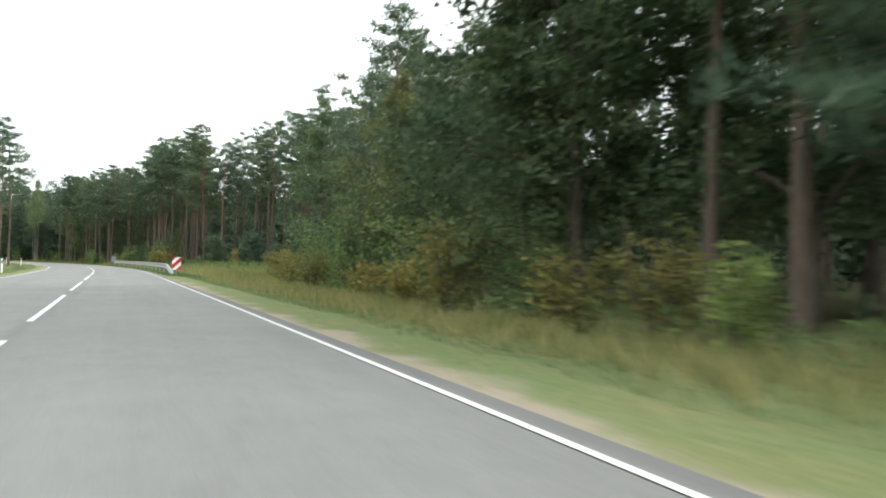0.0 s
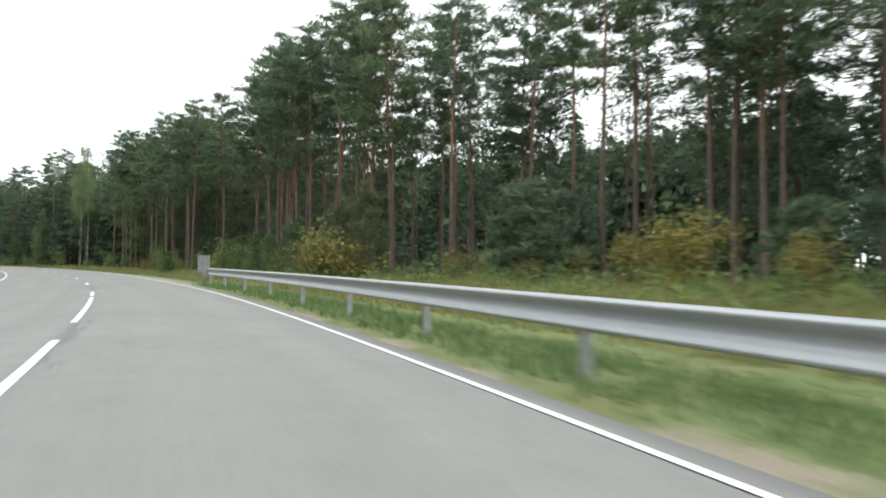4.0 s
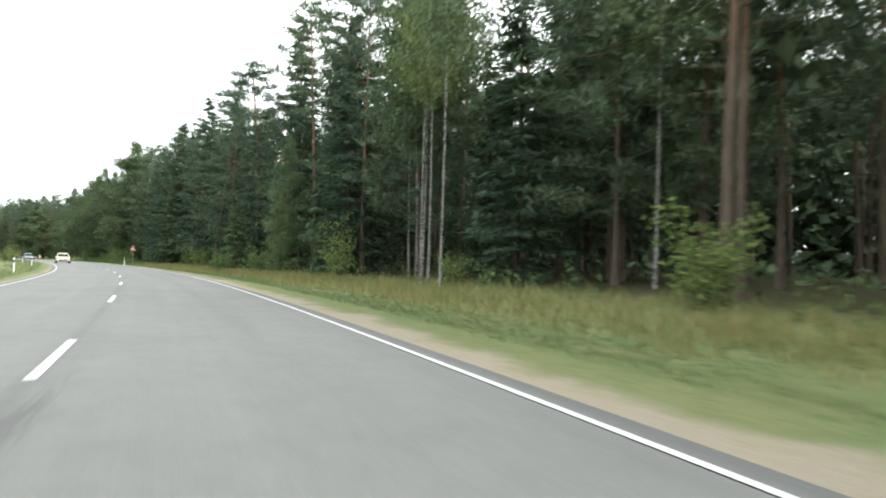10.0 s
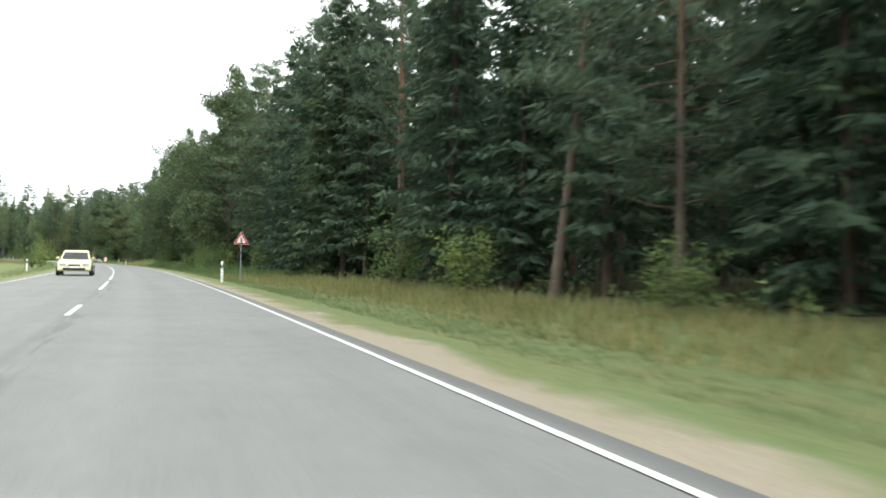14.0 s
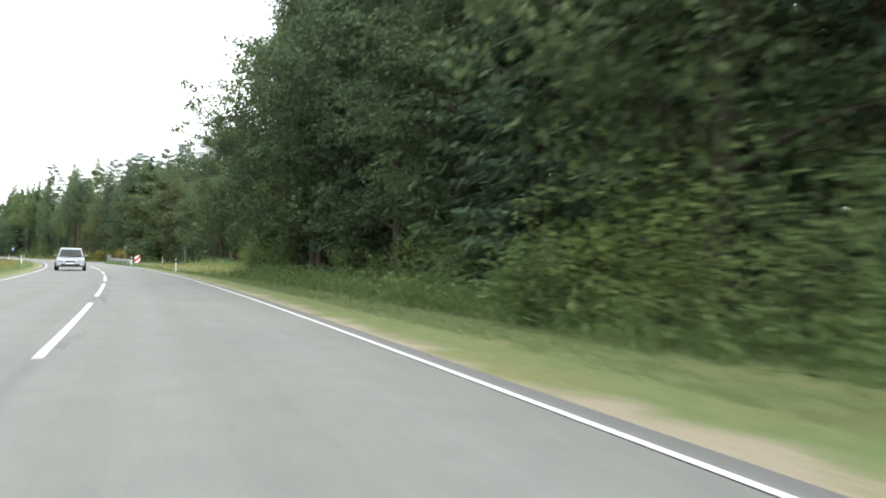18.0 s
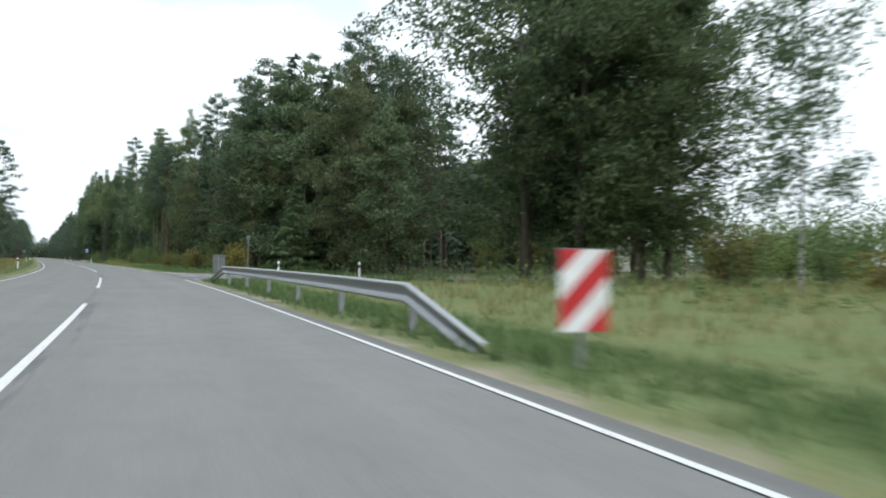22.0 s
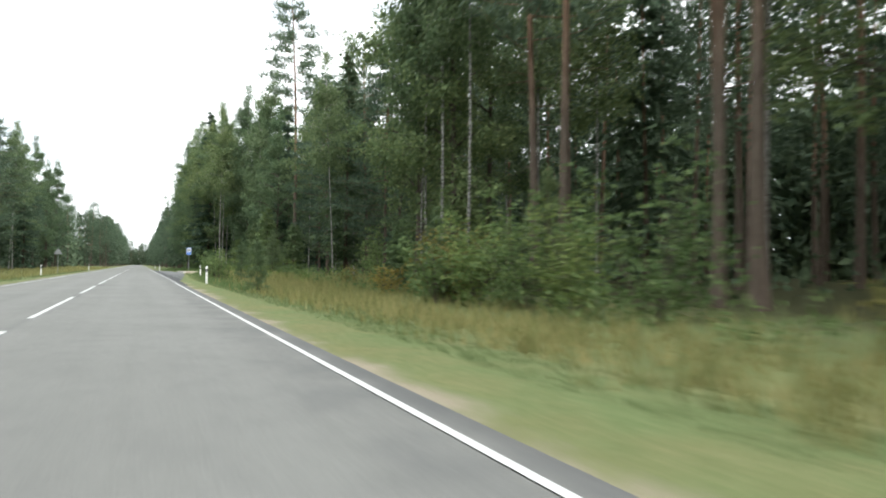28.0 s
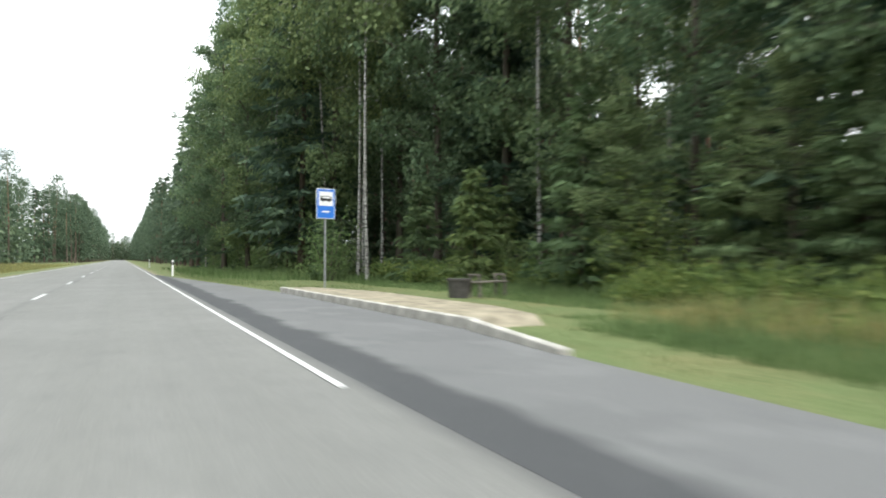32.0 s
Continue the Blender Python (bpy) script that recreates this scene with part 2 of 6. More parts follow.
_a = Mat("old_asphalt", 0.9, 0.0, 0.2)
_p = _a.world_pos()
_f = _a.noise(_p, 55.0, 3)
_g = _a.noise(_p, 0.5, 6, 0.65)
_c = _a.ramp(_f, [(0.3, (0.15, 0.151, 0.148)), (0.7, (0.22, 0.22, 0.213))])
_c = _a.mix(_a.ramp(_g, [(0.50, 0.0), (0.56, 0.75)]), _c, (0.085, 0.087, 0.09))
_a.color(_c)
_a.bump(_f, 0.4, 0.008)
M_OLD_ASPHALT = _a.m

# bus bay: grey with a dark band along the lane and dark patches
_a = Mat("bay_asphalt", 0.88, 0.0, 0.22)
_p = _a.world_pos()
_f = _a.noise(_p, 55.0, 3)
_g = _a.noise(_p, 0.42, 5, 0.6)
_c = _a.ramp(_f, [(0.3, (0.082, 0.083, 0.085)), (0.7, (0.128, 0.129, 0.130))])
_c = _a.mix(_a.ramp(_g, [(0.50, 0.0), (0.55, 0.7)]), _c, (0.052, 0.054, 0.057))
_c = _a.mix(_a.ramp(_a.noise(_p, 0.75, 5, 0.6), [(0.53, 0.0), (0.60, 0.75)]), _c, (0.185, 0.186, 0.184))
_c = _a.mix(_a.ramp(_a.math("ADD", _a.attr("newer"), _a.math("MULTIPLY", _g, 0.3)), [(0.45, 0.0), (0.75, 0.7)]), _c, _a.ramp(_f, [(0.3, (0.135, 0.136, 0.136)), (0.7, (0.190, 0.190, 0.187))]))
_bn = _a.math("ADD", _a.attr("lateral"), _a.math("MULTIPLY", _a.math("SUBTRACT", _a.noise(_p, 0.7, 4), 0.5), 0.8))
_c = _a.mix(_a.ramp(_a.math("MULTIPLY", _bn, 0.1), [(0.38, 0.6), (0.40, 0.85), (0.445, 0.85), (0.465, 0.0)]), _c, (0.050, 0.052, 0.055))
_a.color(_c)
_a.bump(_f, 0.4, 0.008)
M_BAY = _a.m

_a = Mat("road_paint", 0.7, 0.0, 0.3)
_p = _a.world_pos()
_f = _a.noise(_p, 38.0, 4)
_c = _a.ramp(_f, [(0.30, (0.30, 0.30, 0.29)), (0.50, (0.60, 0.60, 0.585))])
_a.color(_c)
_a.bump(_f, 0.2, 0.004)
M_PAINT = _a.m

# ground: sandy shoulder, mown grass, tall dry grass, forest litter, told apart by the distance from the road
_a = Mat("verge_ground", 0.95, 0.0, 0.08)
_p = _a.world_pos()
_n = _a.math("ABSOLUTE", _a.attr("lateral"))
_f = _a.noise(_p, 9.0, 5, 0.7)
_g = _a.noise(_p, 0.5, 5, 0.6)
_h = _a.noise(_p, 0.09, 3)
_s = _a.noise(_p, 45.0, 3)
_grass = _a.ramp(_f, [(0.25, (0.085, 0.118, 0.046)), (0.5, (0.132, 0.168, 0.072)), (0.8, (0.195, 0.212, 0.105))])
_dry = _a.ramp(_f, [(0.25, (0.115, 0.125, 0.055)), (0.5, (0.175, 0.172, 0.08)), (0.8, (0.25, 0.222, 0.118))])
_grass = _a.mix(_a.ramp(_g, [(0.42, 0.0), (0.66, 0.8)]), _grass, _dry)
_sand = _a.ramp(_s, [(0.3, (0.23, 0.195, 0.145)), (0.7, (0.34, 0.295, 0.225))])
_sf = _a.math("ADD", _n, _a.math("ADD", _a.math("MULTIPLY", _a.math("SUBTRACT", _g, 0.5), 2.6), _a.math("MULTIPLY", _a.math("SUBTRACT", _f, 0.5), 1.1)))
_shf = _a.attr("shoulder")
_sfac = _a.ramp(_a.math("MULTIPLY", _a.math("SUBTRACT", _a.math("ADD", _shf, 4.15), _sf), 2.0), [(0.0, 0.0), (1.0, 1.0)])
_c = _a.mix(_sfac, _grass, _sand)
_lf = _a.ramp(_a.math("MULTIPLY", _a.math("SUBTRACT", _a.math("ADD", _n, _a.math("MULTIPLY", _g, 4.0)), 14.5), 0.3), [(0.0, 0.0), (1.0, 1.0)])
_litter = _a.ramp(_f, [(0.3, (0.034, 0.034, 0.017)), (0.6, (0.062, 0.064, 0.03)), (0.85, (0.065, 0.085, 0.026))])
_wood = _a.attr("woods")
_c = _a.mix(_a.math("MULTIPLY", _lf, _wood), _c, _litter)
_a.color(_c)
_a.bump(_f, 0.8, 0.06)
M_GROUND = _a.m

M_PINE_BARK = bark("pine_bark", (0.085, 0.064, 0.052), (0.185, 0.146, 0.118), 7, upper=(0.30, 0.185, 0.125), upper_from=7.0)
M_SPRUCE_BARK = bark("spruce_bark", (0.055, 0.040, 0.030), (0.12, 0.095, 0.075), 8)
M_OAK_BARK = bark("grey_bark", (0.06, 0.05, 0.04), (0.15, 0.13, 0.105), 7)
_a = Mat("birch_bark", 0.7, 0.0, 0.2)
_p = _a.coords("Object")
_f = _a.noise(_p, 5.0, 5, 0.7, (1, 1, 3.5))
_g = _a.noise(_p, 0.8, 3)
_c = _a.ramp(_f, [(0.42, (0.035, 0.032, 0.029)), (0.50, (0.34, 0.33, 0.31)), (0.8, (0.54, 0.53, 0.50))])
_c = _a.mix(_a.ramp(_g, [(0.45, 0.0), (0.65, 0.75)]), _c, (0.10, 0.09, 0.08))
_a.color(_c)
_a.bump(_f, 0.3, 0.02)
M_BIRCH_BARK = _a.m

M_PINE = foliage("pine_needles", ((0.052, 0.080, 0.055), (0.094, 0.144, 0.089), (0.172, 0.224, 0.135)))
M_SPRUCE = foliage("spruce_needles", ((0.036, 0.063, 0.043), (0.065, 0.107, 0.066), (0.125, 0.171, 0.096)))
M_BIRCH = foliage("birch_leaves", ((0.073, 0.112, 0.055), (0.138, 0.198, 0.093), (0.234, 0.287, 0.145)), through_=0.26)
M_ASPEN = foliage("aspen_leaves", ((0.067, 0.108, 0.057), (0.121, 0.183, 0.094), (0.221, 0.280, 0.146)), through_=0.34)
M_OAK = foliage("broad_leaves", ((0.044, 0.073, 0.040), (0.083, 0.126, 0.065), (0.167, 0.210, 0.106)), through_=0.32)
M_MAPLE = foliage("turning_leaves", ((0.065, 0.088, 0.043), (0.118, 0.145, 0.069), (0.202, 0.207, 0.101)), through_=0.35)
M_BUSH = foliage("bush_leaves", ((0.074, 0.120, 0.045), (0.144, 0.216, 0.078), (0.270, 0.330, 0.135)), through_=0.38)
M_YOUNG = foliage("young_needles", ((0.060, 0.098, 0.046), (0.115, 0.170, 0.074), (0.205, 0.262, 0.118)))
M_YELLOW = foliage("yellowing_leaves", ((0.115, 0.13, 0.042), (0.215, 0.20, 0.066), (0.36, 0.28, 0.10)), through_=0.38)
M_WOODS = foliage("woods_leaves", ((0.045, 0.072, 0.046), (0.082, 0.121, 0.075), (0.154, 0.203, 0.117)), through_=0.2)
M_GRASS = foliage("grass_blades", ((0.128, 0.154, 0.059), (0.222, 0.23, 0.093), (0.38, 0.33, 0.165)), through_=0.35)
M_FERN = foliage("weeds", ((0.10, 0.155, 0.050), (0.20, 0.275, 0.080), (0.38, 0.40, 0.12)), through_=0.38)
M_GREEN = foliage("green_blades", ((0.075, 0.125, 0.048), (0.135, 0.205, 0.075), (0.23, 0.29, 0.12)), through_=0.35)
M_MOWN = foliage("mown_blades", ((0.125, 0.175, 0.068), (0.20, 0.25, 0.10), (0.31, 0.32, 0.16)), through_=0.3)
M_TAR = plain("tar_seam", (0.128, 0.128, 0.128), 0.7, 0, 0.3, 0.2, 6.0)
M_JOINT = plain("dusty_joint", (0.19, 0.187, 0.178), 0.9, 0, 0.2, 0.2, 3.0)
M_GALV = plain("galvanised_steel", (0.35, 0.36, 0.37), 0.48, 0.7, 0.45, 0.06, 14.0)
M_GALV_DULL = plain("dull_steel", (0.33, 0.34, 0.35), 0.6, 0.4, 0.4, 0.12, 5.0)
M_SIGNBACK = plain("sign_back_grey", (0.24, 0.25, 0.26), 0.55, 0.3, 0.4, 0.06, 4.0)
M_WHITE = plain("white_paint", (0.80, 0.80, 0.79), 0.5, 0, 0.4, 0.06, 6.0)
M_RED = plain("sign_red", (0.52, 0.035, 0.04), 0.45, 0, 0.4, 0.07, 6.0)
M_BLACK = plain("black_paint", (0.02, 0.02, 0.022), 0.5, 0, 0.4, 0.05, 6.0)
M_BLUE = plain("sign_blue", (0.03, 0.17, 0.60), 0.4, 0, 0.45, 0.05, 5.0)
M_SLATE = plain("slate_blue", (0.10, 0.13, 0.18), 0.5, 0, 0.45, 0.12, 6.0)
M_REFLECT = plain("reflector", (0.55, 0.56, 0.58), 0.25, 0.2, 0.6, 0.05, 20.0)
M_KERB = plain("kerb_concrete", (0.46, 0.44, 0.40), 0.9, 0, 0.15, 0.2, 4.0)
M_SANDPAVE = plain("sand_paving", (0.33, 0.29, 0.215), 0.95, 0, 0.1, 0.22, 2.5)
M_BENCH = plain("weathered_wood", (0.20, 0.18, 0.155), 0.85, 0, 0.15, 0.25, 9.0)
M_BIN = plain("dark_concrete", (0.085, 0.08, 0.075), 0.9, 0, 0.15, 0.2, 6.0)
M_WALLPALE = plain("pale_render", (0.60, 0.57, 0.52), 0.9, 0, 0.15, 0.12, 1.4)
M_ROOF = plain("grey_roofing", (0.22, 0.215, 0.21), 0.85, 0, 0.2, 0.2, 1.6)
M_ROOFBROWN = plain("brown_boarding", (0.19, 0.14, 0.11), 0.85, 0, 0.2, 0.2, 2.0)
M_GLASSDARK = plain("window_dark", (0.03, 0.035, 0.04), 0.1, 0, 0.6, 0.05, 4.0)


# ---------------------------------------------------------------- plan of the road
# stations: metres along the centre line, heading in degrees to the left of +y
ROAD = [(-80, 25.31), (0, 26.53), (28, 27.15), (45, 26.79), (64, 28.16), (86, 30.66), (108, 36.12), (143, 40.54), (178, 44.33), (213, 48.13), (239, 51.74), (276, 53.71), (307, 55.00), (335, 56.40), (364, 59.02), (394, 61.82), (424, 64.10), (446, 66.15), (473, 68.51), (507, 69.99), (1317, 70.15)]
_gs = np.arange(-400.0, 2400.1, 1.0)
_hd = np.radians(np.interp(_gs, [a for a, b in ROAD], [b for a, b in ROAD]))
_hd = np.convolve(np.pad(_hd, 10, mode="edge"), np.ones(21) / 21, "valid")
_cx, _cy = np.cumsum(-np.sin(_hd)), np.cumsum(np.cos(_hd))
_cx, _cy = _cx - _cx[400], _cy - _cy[400]


def heading(s):
    return float(np.interp(s, _gs, _hd))


def plan(s, n):
    """World x, y of a place s metres along the centre line and n metres to its right."""
    h = np.interp(s, _gs, _hd)
    return np.interp(s, _gs, _cx) + n * np.cos(h), np.interp(s, _gs, _cy) + n * np.sin(h)


def flat_part(s):
    """0 where the verge is level (the side road and the bus stop), 1 elsewhere."""
    a = np.interp(s, [432, 440, 462, 470], [1, 0, 0, 1])
    b = np.interp(s, [566, 586, 636, 660], [1, 0, 0, 1])
    return a * b


def ground_z(s, n):
    """Height of the verge: a shallow ditch on both sides, level woods behind."""
    d = np.abs(n)
    z = np.interp(d, [0, 4.2, 5.2, 7.5, 9.5, 12, 15, 24, 60], [-0.03, -0.03, -0.05, -0.25, -0.36, -0.2, 0.05, 0.2, 0.3])
    k = np.where(n > 0, flat_part(s), 1.0)
    return z * np.where(d < 26, k, 1.0) + (1 - k) * np.where(d < 26, -0.035, 0.0)


def on_ground(s, n, turn=0.0, dz=0.0):
    """A pose on the verge, its y axis along the road, turned by some degrees."""
    x, y = plan(s, n)
    return pose(float(x), float(y), float(ground_z(s, n)) + dz, 0, 0, math.degrees(heading(s)) + turn)


# ---------------------------------------------------------------- mesh tools
def mesh_of(name, verts, tris, mats, smooth=False, index=None):
    me = bpy.data.meshes.new(name)
    v, t = np.asarray(verts, np.float32), np.asarray(tris, np.int32)
    k = t.shape[1]
    me.vertices.add(len(v))
    me.vertices.foreach_set("co", v.ravel())
    me.loops.add(t.size)
    me.loops.foreach_set("vertex_index", t.ravel())
    me.polygons.add(len(t))
    me.polygons.foreach_set("loop_start", np.arange(0, t.size, k, dtype=np.int32))
    for m in (mats if isinstance(mats, (list, tuple)) else [mats]):
        me.materials.append(m)
    if index is not None:
        me.polygons.foreach_set("material_index", np.asarray(index, np.int32))
    if smooth:
        me.polygons.foreach_set("use_smooth", np.ones(len(t), dtype=bool))
    me.update(calc_edges=True)
    return me


def part(name, bm, material, parent, label=""):
    """One bmesh as one mesh object under a thing."""
    me = bpy.data.meshes.new(name)
    bm.to_mesh(me)
    bm.free()
    me.materials.append(material)
    ob = new(name, me)
    ob.parent = parent
    return tagged(ob, label)


def part_mesh(name, me, parent, label=""):
    ob = new(name, me)
    ob.parent = parent
    return tagged(ob, label)


def thing(name, m, label, category, group="", kind=""):
    ob = new(name)
    ob.matrix_world = m
    return tagged(ob, label, category, group, kind)


def box(bm, sx, sy, sz, m=None, bevel=0.0):
    r = bmesh.ops.create_cube(bm, size=1.0)
    bmesh.ops.scale(bm, vec=(sx, sy, sz), verts=r["verts"])
    if bevel:
        es = list({e for v in r["verts"] for e in v.link_edges})
        r2 = bmesh.ops.bevel(bm, geom=es, offset=bevel, segments=2, affect="EDGES", profile=0.5)
        vs = list({v for f in r2["faces"] for v in f.verts} | {v for v in r["verts"] if v.is_valid})
    else:
        vs = r["verts"]
    if m is not None:
        bmesh.ops.transform(bm, matrix=m, verts=vs)
    return bm


def new_box(sx, sy, sz, m=None, bevel=0.0):
    return box(bmesh.new(), sx, sy, sz, m, bevel)


def cyl(r1, r2, h, m=None, seg=12, bm=None):
    bm = bm or bmesh.new()
    r = bmesh.ops.create_cone(bm, cap_ends=True, segments=seg, radius1=r1, radius2=r2, depth=h)
    bmesh.ops.translate(bm, vec=(0, 0, h / 2), verts=r["verts"])
    if m is not None:
        bmesh.ops.transform(bm, matrix=m, verts=r["verts"])
    return bm


def prism(points, depth, axis="y", bm=None, bevel=0.0):
    """A flat outline in x, z pushed along y by depth, centred."""
    bm = bm or bmesh.new()
    a = [bm.verts.new((x, -depth / 2, z)) for x, z in points]
    b = [bm.verts.new((x, depth / 2, z)) for x, z in points]
    k = len(points)
    bm.faces.new(a)
    bm.faces.new(b[::-1])
    for i in range(k):
        bm.faces.new((a[i], b[i], b[(i + 1) % k], a[(i + 1) % k]))
    bmesh.ops.recalc_face_normals(bm, faces=bm.faces)
    if bevel:
        bmesh.ops.bevel(bm, geom=list(bm.edges), offset=bevel, segments=2, affect="EDGES", profile=0.5)
    return bm


def grid_mesh(name, s_list, n_list, z_of, mat, attrs=()):
    """A sheet over the plan, with attributes on its points."""
    S, N = np.meshgrid(np.asarray(s_list, float), np.asarray(n_list, float), indexing="ij")
    X, Y = plan(S, N)
    Z = z_of(S, N)
    V = np.stack([X, Y, Z], -1).reshape(-1, 3)
    a, b = S.shape
    i = np.arange(a * b).reshape(a, b)
    Q = np.stack([i[:-1, :-1], i[:-1, 1:], i[1:, 1:], i[1:, :-1]], -1).reshape(-1, 4)
    me = mesh_of(name, V, Q, mat, True)
    for key, fn in attrs:
        at = me.attributes.new(key, "FLOAT", "POINT")
        at.data.foreach_set("value", np.asarray(fn(S, N), np.float32).ravel())
    return me


# ---------------------------------------------------------------- ground and road
def shoulder_width(S, N):
    r = np.interp(S, [0, 30, 50, 104, 112, 200, 290, 310, 380, 408, 440, 462, 480, 560, 1000],
                  [0.35, 0.4, 0.2, 0.2, 0.75, 0.75, 0.6, 0.5, 0.4, 0.3, 0.3, 0.3, 0.35, 0.3, 0.3])
    return np.where(N > 0, r, 0.35)


def woods_mask(S, N):
    r = np.interp(S, [372, 384, 428, 440, 458, 466], [1, 0, 0, 0, 0, 1])
    return np.where(N > 0, r, 1.0)


_near_n = [3.9, 4.2, 4.7, 5.2, 6, 7, 8, 9, 10, 11, 12, 13.5, 15, 18, 22, 28, 36, 48, 62]
_all_n = [-v for v in reversed(_near_n)] + _near_n
_s_ground = np.concatenate([np.arange(-400, -60, 20.0), np.arange(-60, 720, 3.0), np.arange(720, 2401, 24.0)])
_S, _N = np.meshgrid(_s_ground, np.array(_all_n), indexing="ij")
_X, _Y = plan(_S, _N)
_Z = ground_z(_S, _N) + np.array([[noise.noise((s * 0.21, n * 0.35, 3.0)) for n in _all_n] for s in _s_ground]) * 0.10 * np.clip((np.abs(_N) - 5.0) / 4.0, 0, 1)
_Z = np.where((_S > 436) & (_S < 464) & (_N > 4.4), np.minimum(_Z, -0.04), _Z)
# the far land: both edges carried straight out to the horizon
_uo = np.array([math.cos(radians(47)), math.sin(radians(47))])
_lx, _ly = _X[:, :1] - 2200 * _uo[0], _Y[:, :1] - 2200 * _uo[1]
_rx, _ry = _X[:, -1:] + 2200 * _uo[0], _Y[:, -1:] + 2200 * _uo[1]
_X = np.concatenate([_lx, _X, _rx], 1)
_Y = np.concatenate([_ly, _Y, _ry], 1)
_Z = np.concatenate([np.full_like(_lx, 0.3), _Z, np.full_like(_rx, 0.3)], 1)
_i = np.arange(_X.size).reshape(_X.shape)
_me = mesh_of("ground", np.stack([_X, _Y, _Z], -1).reshape(-1, 3),
              np.stack([_i[:-1, :-1], _i[:-1, 1:], _i[1:, 1:], _i[1:, :-1]], -1).reshape(-1, 4), M_GROUND, True)
_Np = np.concatenate([np.full((len(_S), 1), -400.0), _N, np.full((len(_S), 1), 400.0)], 1)
_Sp = np.concatenate([_S[:, :1], _S, _S[:, :1]], 1)
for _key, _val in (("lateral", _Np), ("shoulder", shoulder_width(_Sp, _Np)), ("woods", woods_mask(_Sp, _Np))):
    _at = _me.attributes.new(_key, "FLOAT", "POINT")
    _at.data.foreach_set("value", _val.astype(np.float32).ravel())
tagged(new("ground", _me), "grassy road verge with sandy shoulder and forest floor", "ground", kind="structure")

_s_road = np.concatenate([np.arange(-400, -60, 20.0), np.arange(-60, 760, 2.0), np.arange(760, 1301, 20.0)])
_n_road = np.concatenate([[-4.06], np.linspace(-4.02, 4.02, 31), [4.06]])
road = tagged(new("road", grid_mesh("road", _s_road, _n_road, lambda S, N: -0.006 * np.abs(N) / 4.2 - np.where(np.abs(N) > 4.03, 0.025, 0.0), M_ASPHALT, [("lateral", lambda S, N: N), ("along", lambda S, N: S), ("dark", lambda S, N: np.interp(N, [2.2, 3.2, 3.6], [0, 0.52, 0.62]) * np.interp(S, [500, 512, 600, 612], [0, 1, 1, 0]))])),
              "grey two-lane asphalt road with worn wheel tracks", "road", kind="structure")


def strip(name, s0, s1, n, width, parent, z=0.004, step=2.0, label="", n_end=None, mat=None):
    """A painted line along the road; it lies 4 mm over the asphalt."""
    k = max(2, int((s1 - s0) / step) + 1)
    s = np.linspace(s0, s1, k)
    c = np.linspace(n, n if n_end is None else n_end, k)
    xa, ya = plan(s, c - width / 2)
    xb, yb = plan(s, c + width / 2)
    zz = np.full(k, z)
    V = np.stack([np.stack([xa, ya, zz], -1), np.stack([xb, yb, zz], -1)], 1).reshape(-1, 3)
    i = np.arange(k - 1) * 2
    Q = np.stack([i, i + 1, i + 3, i + 2], -1)
    return part_mesh(name, mesh_of(name, V, Q, mat or M_PAINT), parent, label)


W_LANE = 3.72
# right edge line, broken at the side road and the bus stop
strip("edge_line", -400, 440.6, W_LANE, 0.076, road, label="white edge line")
strip("edge_line", 462.2, 565.2, W_LANE, 0.076, road)
strip("edge_line", 608.5, 1290.0, W_LANE, 0.076, road)
strip("edge_line", -400, 1290, -W_LANE, 0.076, road)
# short dashes across the bus bay
for _k in range(10):
    strip("bay_dash", 568.6 + 3.93 * _k, 569.6 + 3.93 * _k, W_LANE + 0.07, 0.25, road, step=1.0)
# centre line: warning dashes, normal dashes, solid stretch
def centre_marks():
    rows = []
    for first, count, pace, dash in ((-96.0, 16, 12.15, 9.2), (96.2, 16, 11.05, 3.1), (273.4, 9, 12.0, 9.2), (502.2, 9, 12.1, 9.3), (611.4, 40, 12.0, 3.2)):
        rows += [(first + pace * k, first + pace * k + dash) for k in range(count)]
    return rows + [(382.4, 422.0), (431.0, 444.3), (459.2, 500.2)]


for _a0, _a1 in centre_marks():
    strip("centre_dash", _a0, _a1, 0.0, 0.105, road)

strip("tar_seam", 440.0, 461.0, 4.12, 0.022, road, z=0.0075, label="dark tar joint", mat=M_TAR)
strip("dusty_joint", 583.0, 600.0, 4.12, 0.028, road, z=0.0055, n_end=4.35, mat=M_JOINT)
# side road, with its flared mouth
_L0 = lambda n: np.interp(n, [3.7, 4.6, 6.0, 8.5, 14, 60], [439.6, 441.4, 442.4, 442.9, 442.6, 440.0])
_L1 = lambda n: np.interp(n, [3.7, 4.3, 4.9, 6.05, 7.5, 8.9, 11, 14, 60], [462.4, 460.9, 459.6, 457.0, 454.3, 451.7, 450.2, 449.3, 446.8])
_ns = np.concatenate([np.arange(3.9, 14, 0.35), np.arange(14, 61, 3.0)])
_V, _Q = [], []
for _k, _n0 in enumerate(_ns):
    for _u in np.linspace(0, 1, 7):
        _s0 = _L0(_n0) - 0.25 + (_L1(_n0) - _L0(_n0) + 0.5) * _u
        _x, _y = plan(_s0, _n0)
        _V.append((_x, _y, 0.002 if _n0 > 4.3 else -0.01))
    if _k:
        for _j in range(6):
            _b = _k * 7 + _j
            _Q.append((_b - 7, _b, _b + 1, _b - 6))
side_road = tagged(new("road_side", mesh_of("road_side", _V, _Q, M_OLD_ASPHALT, True)), "old patched asphalt side road joining the main road", "road", kind="structure")


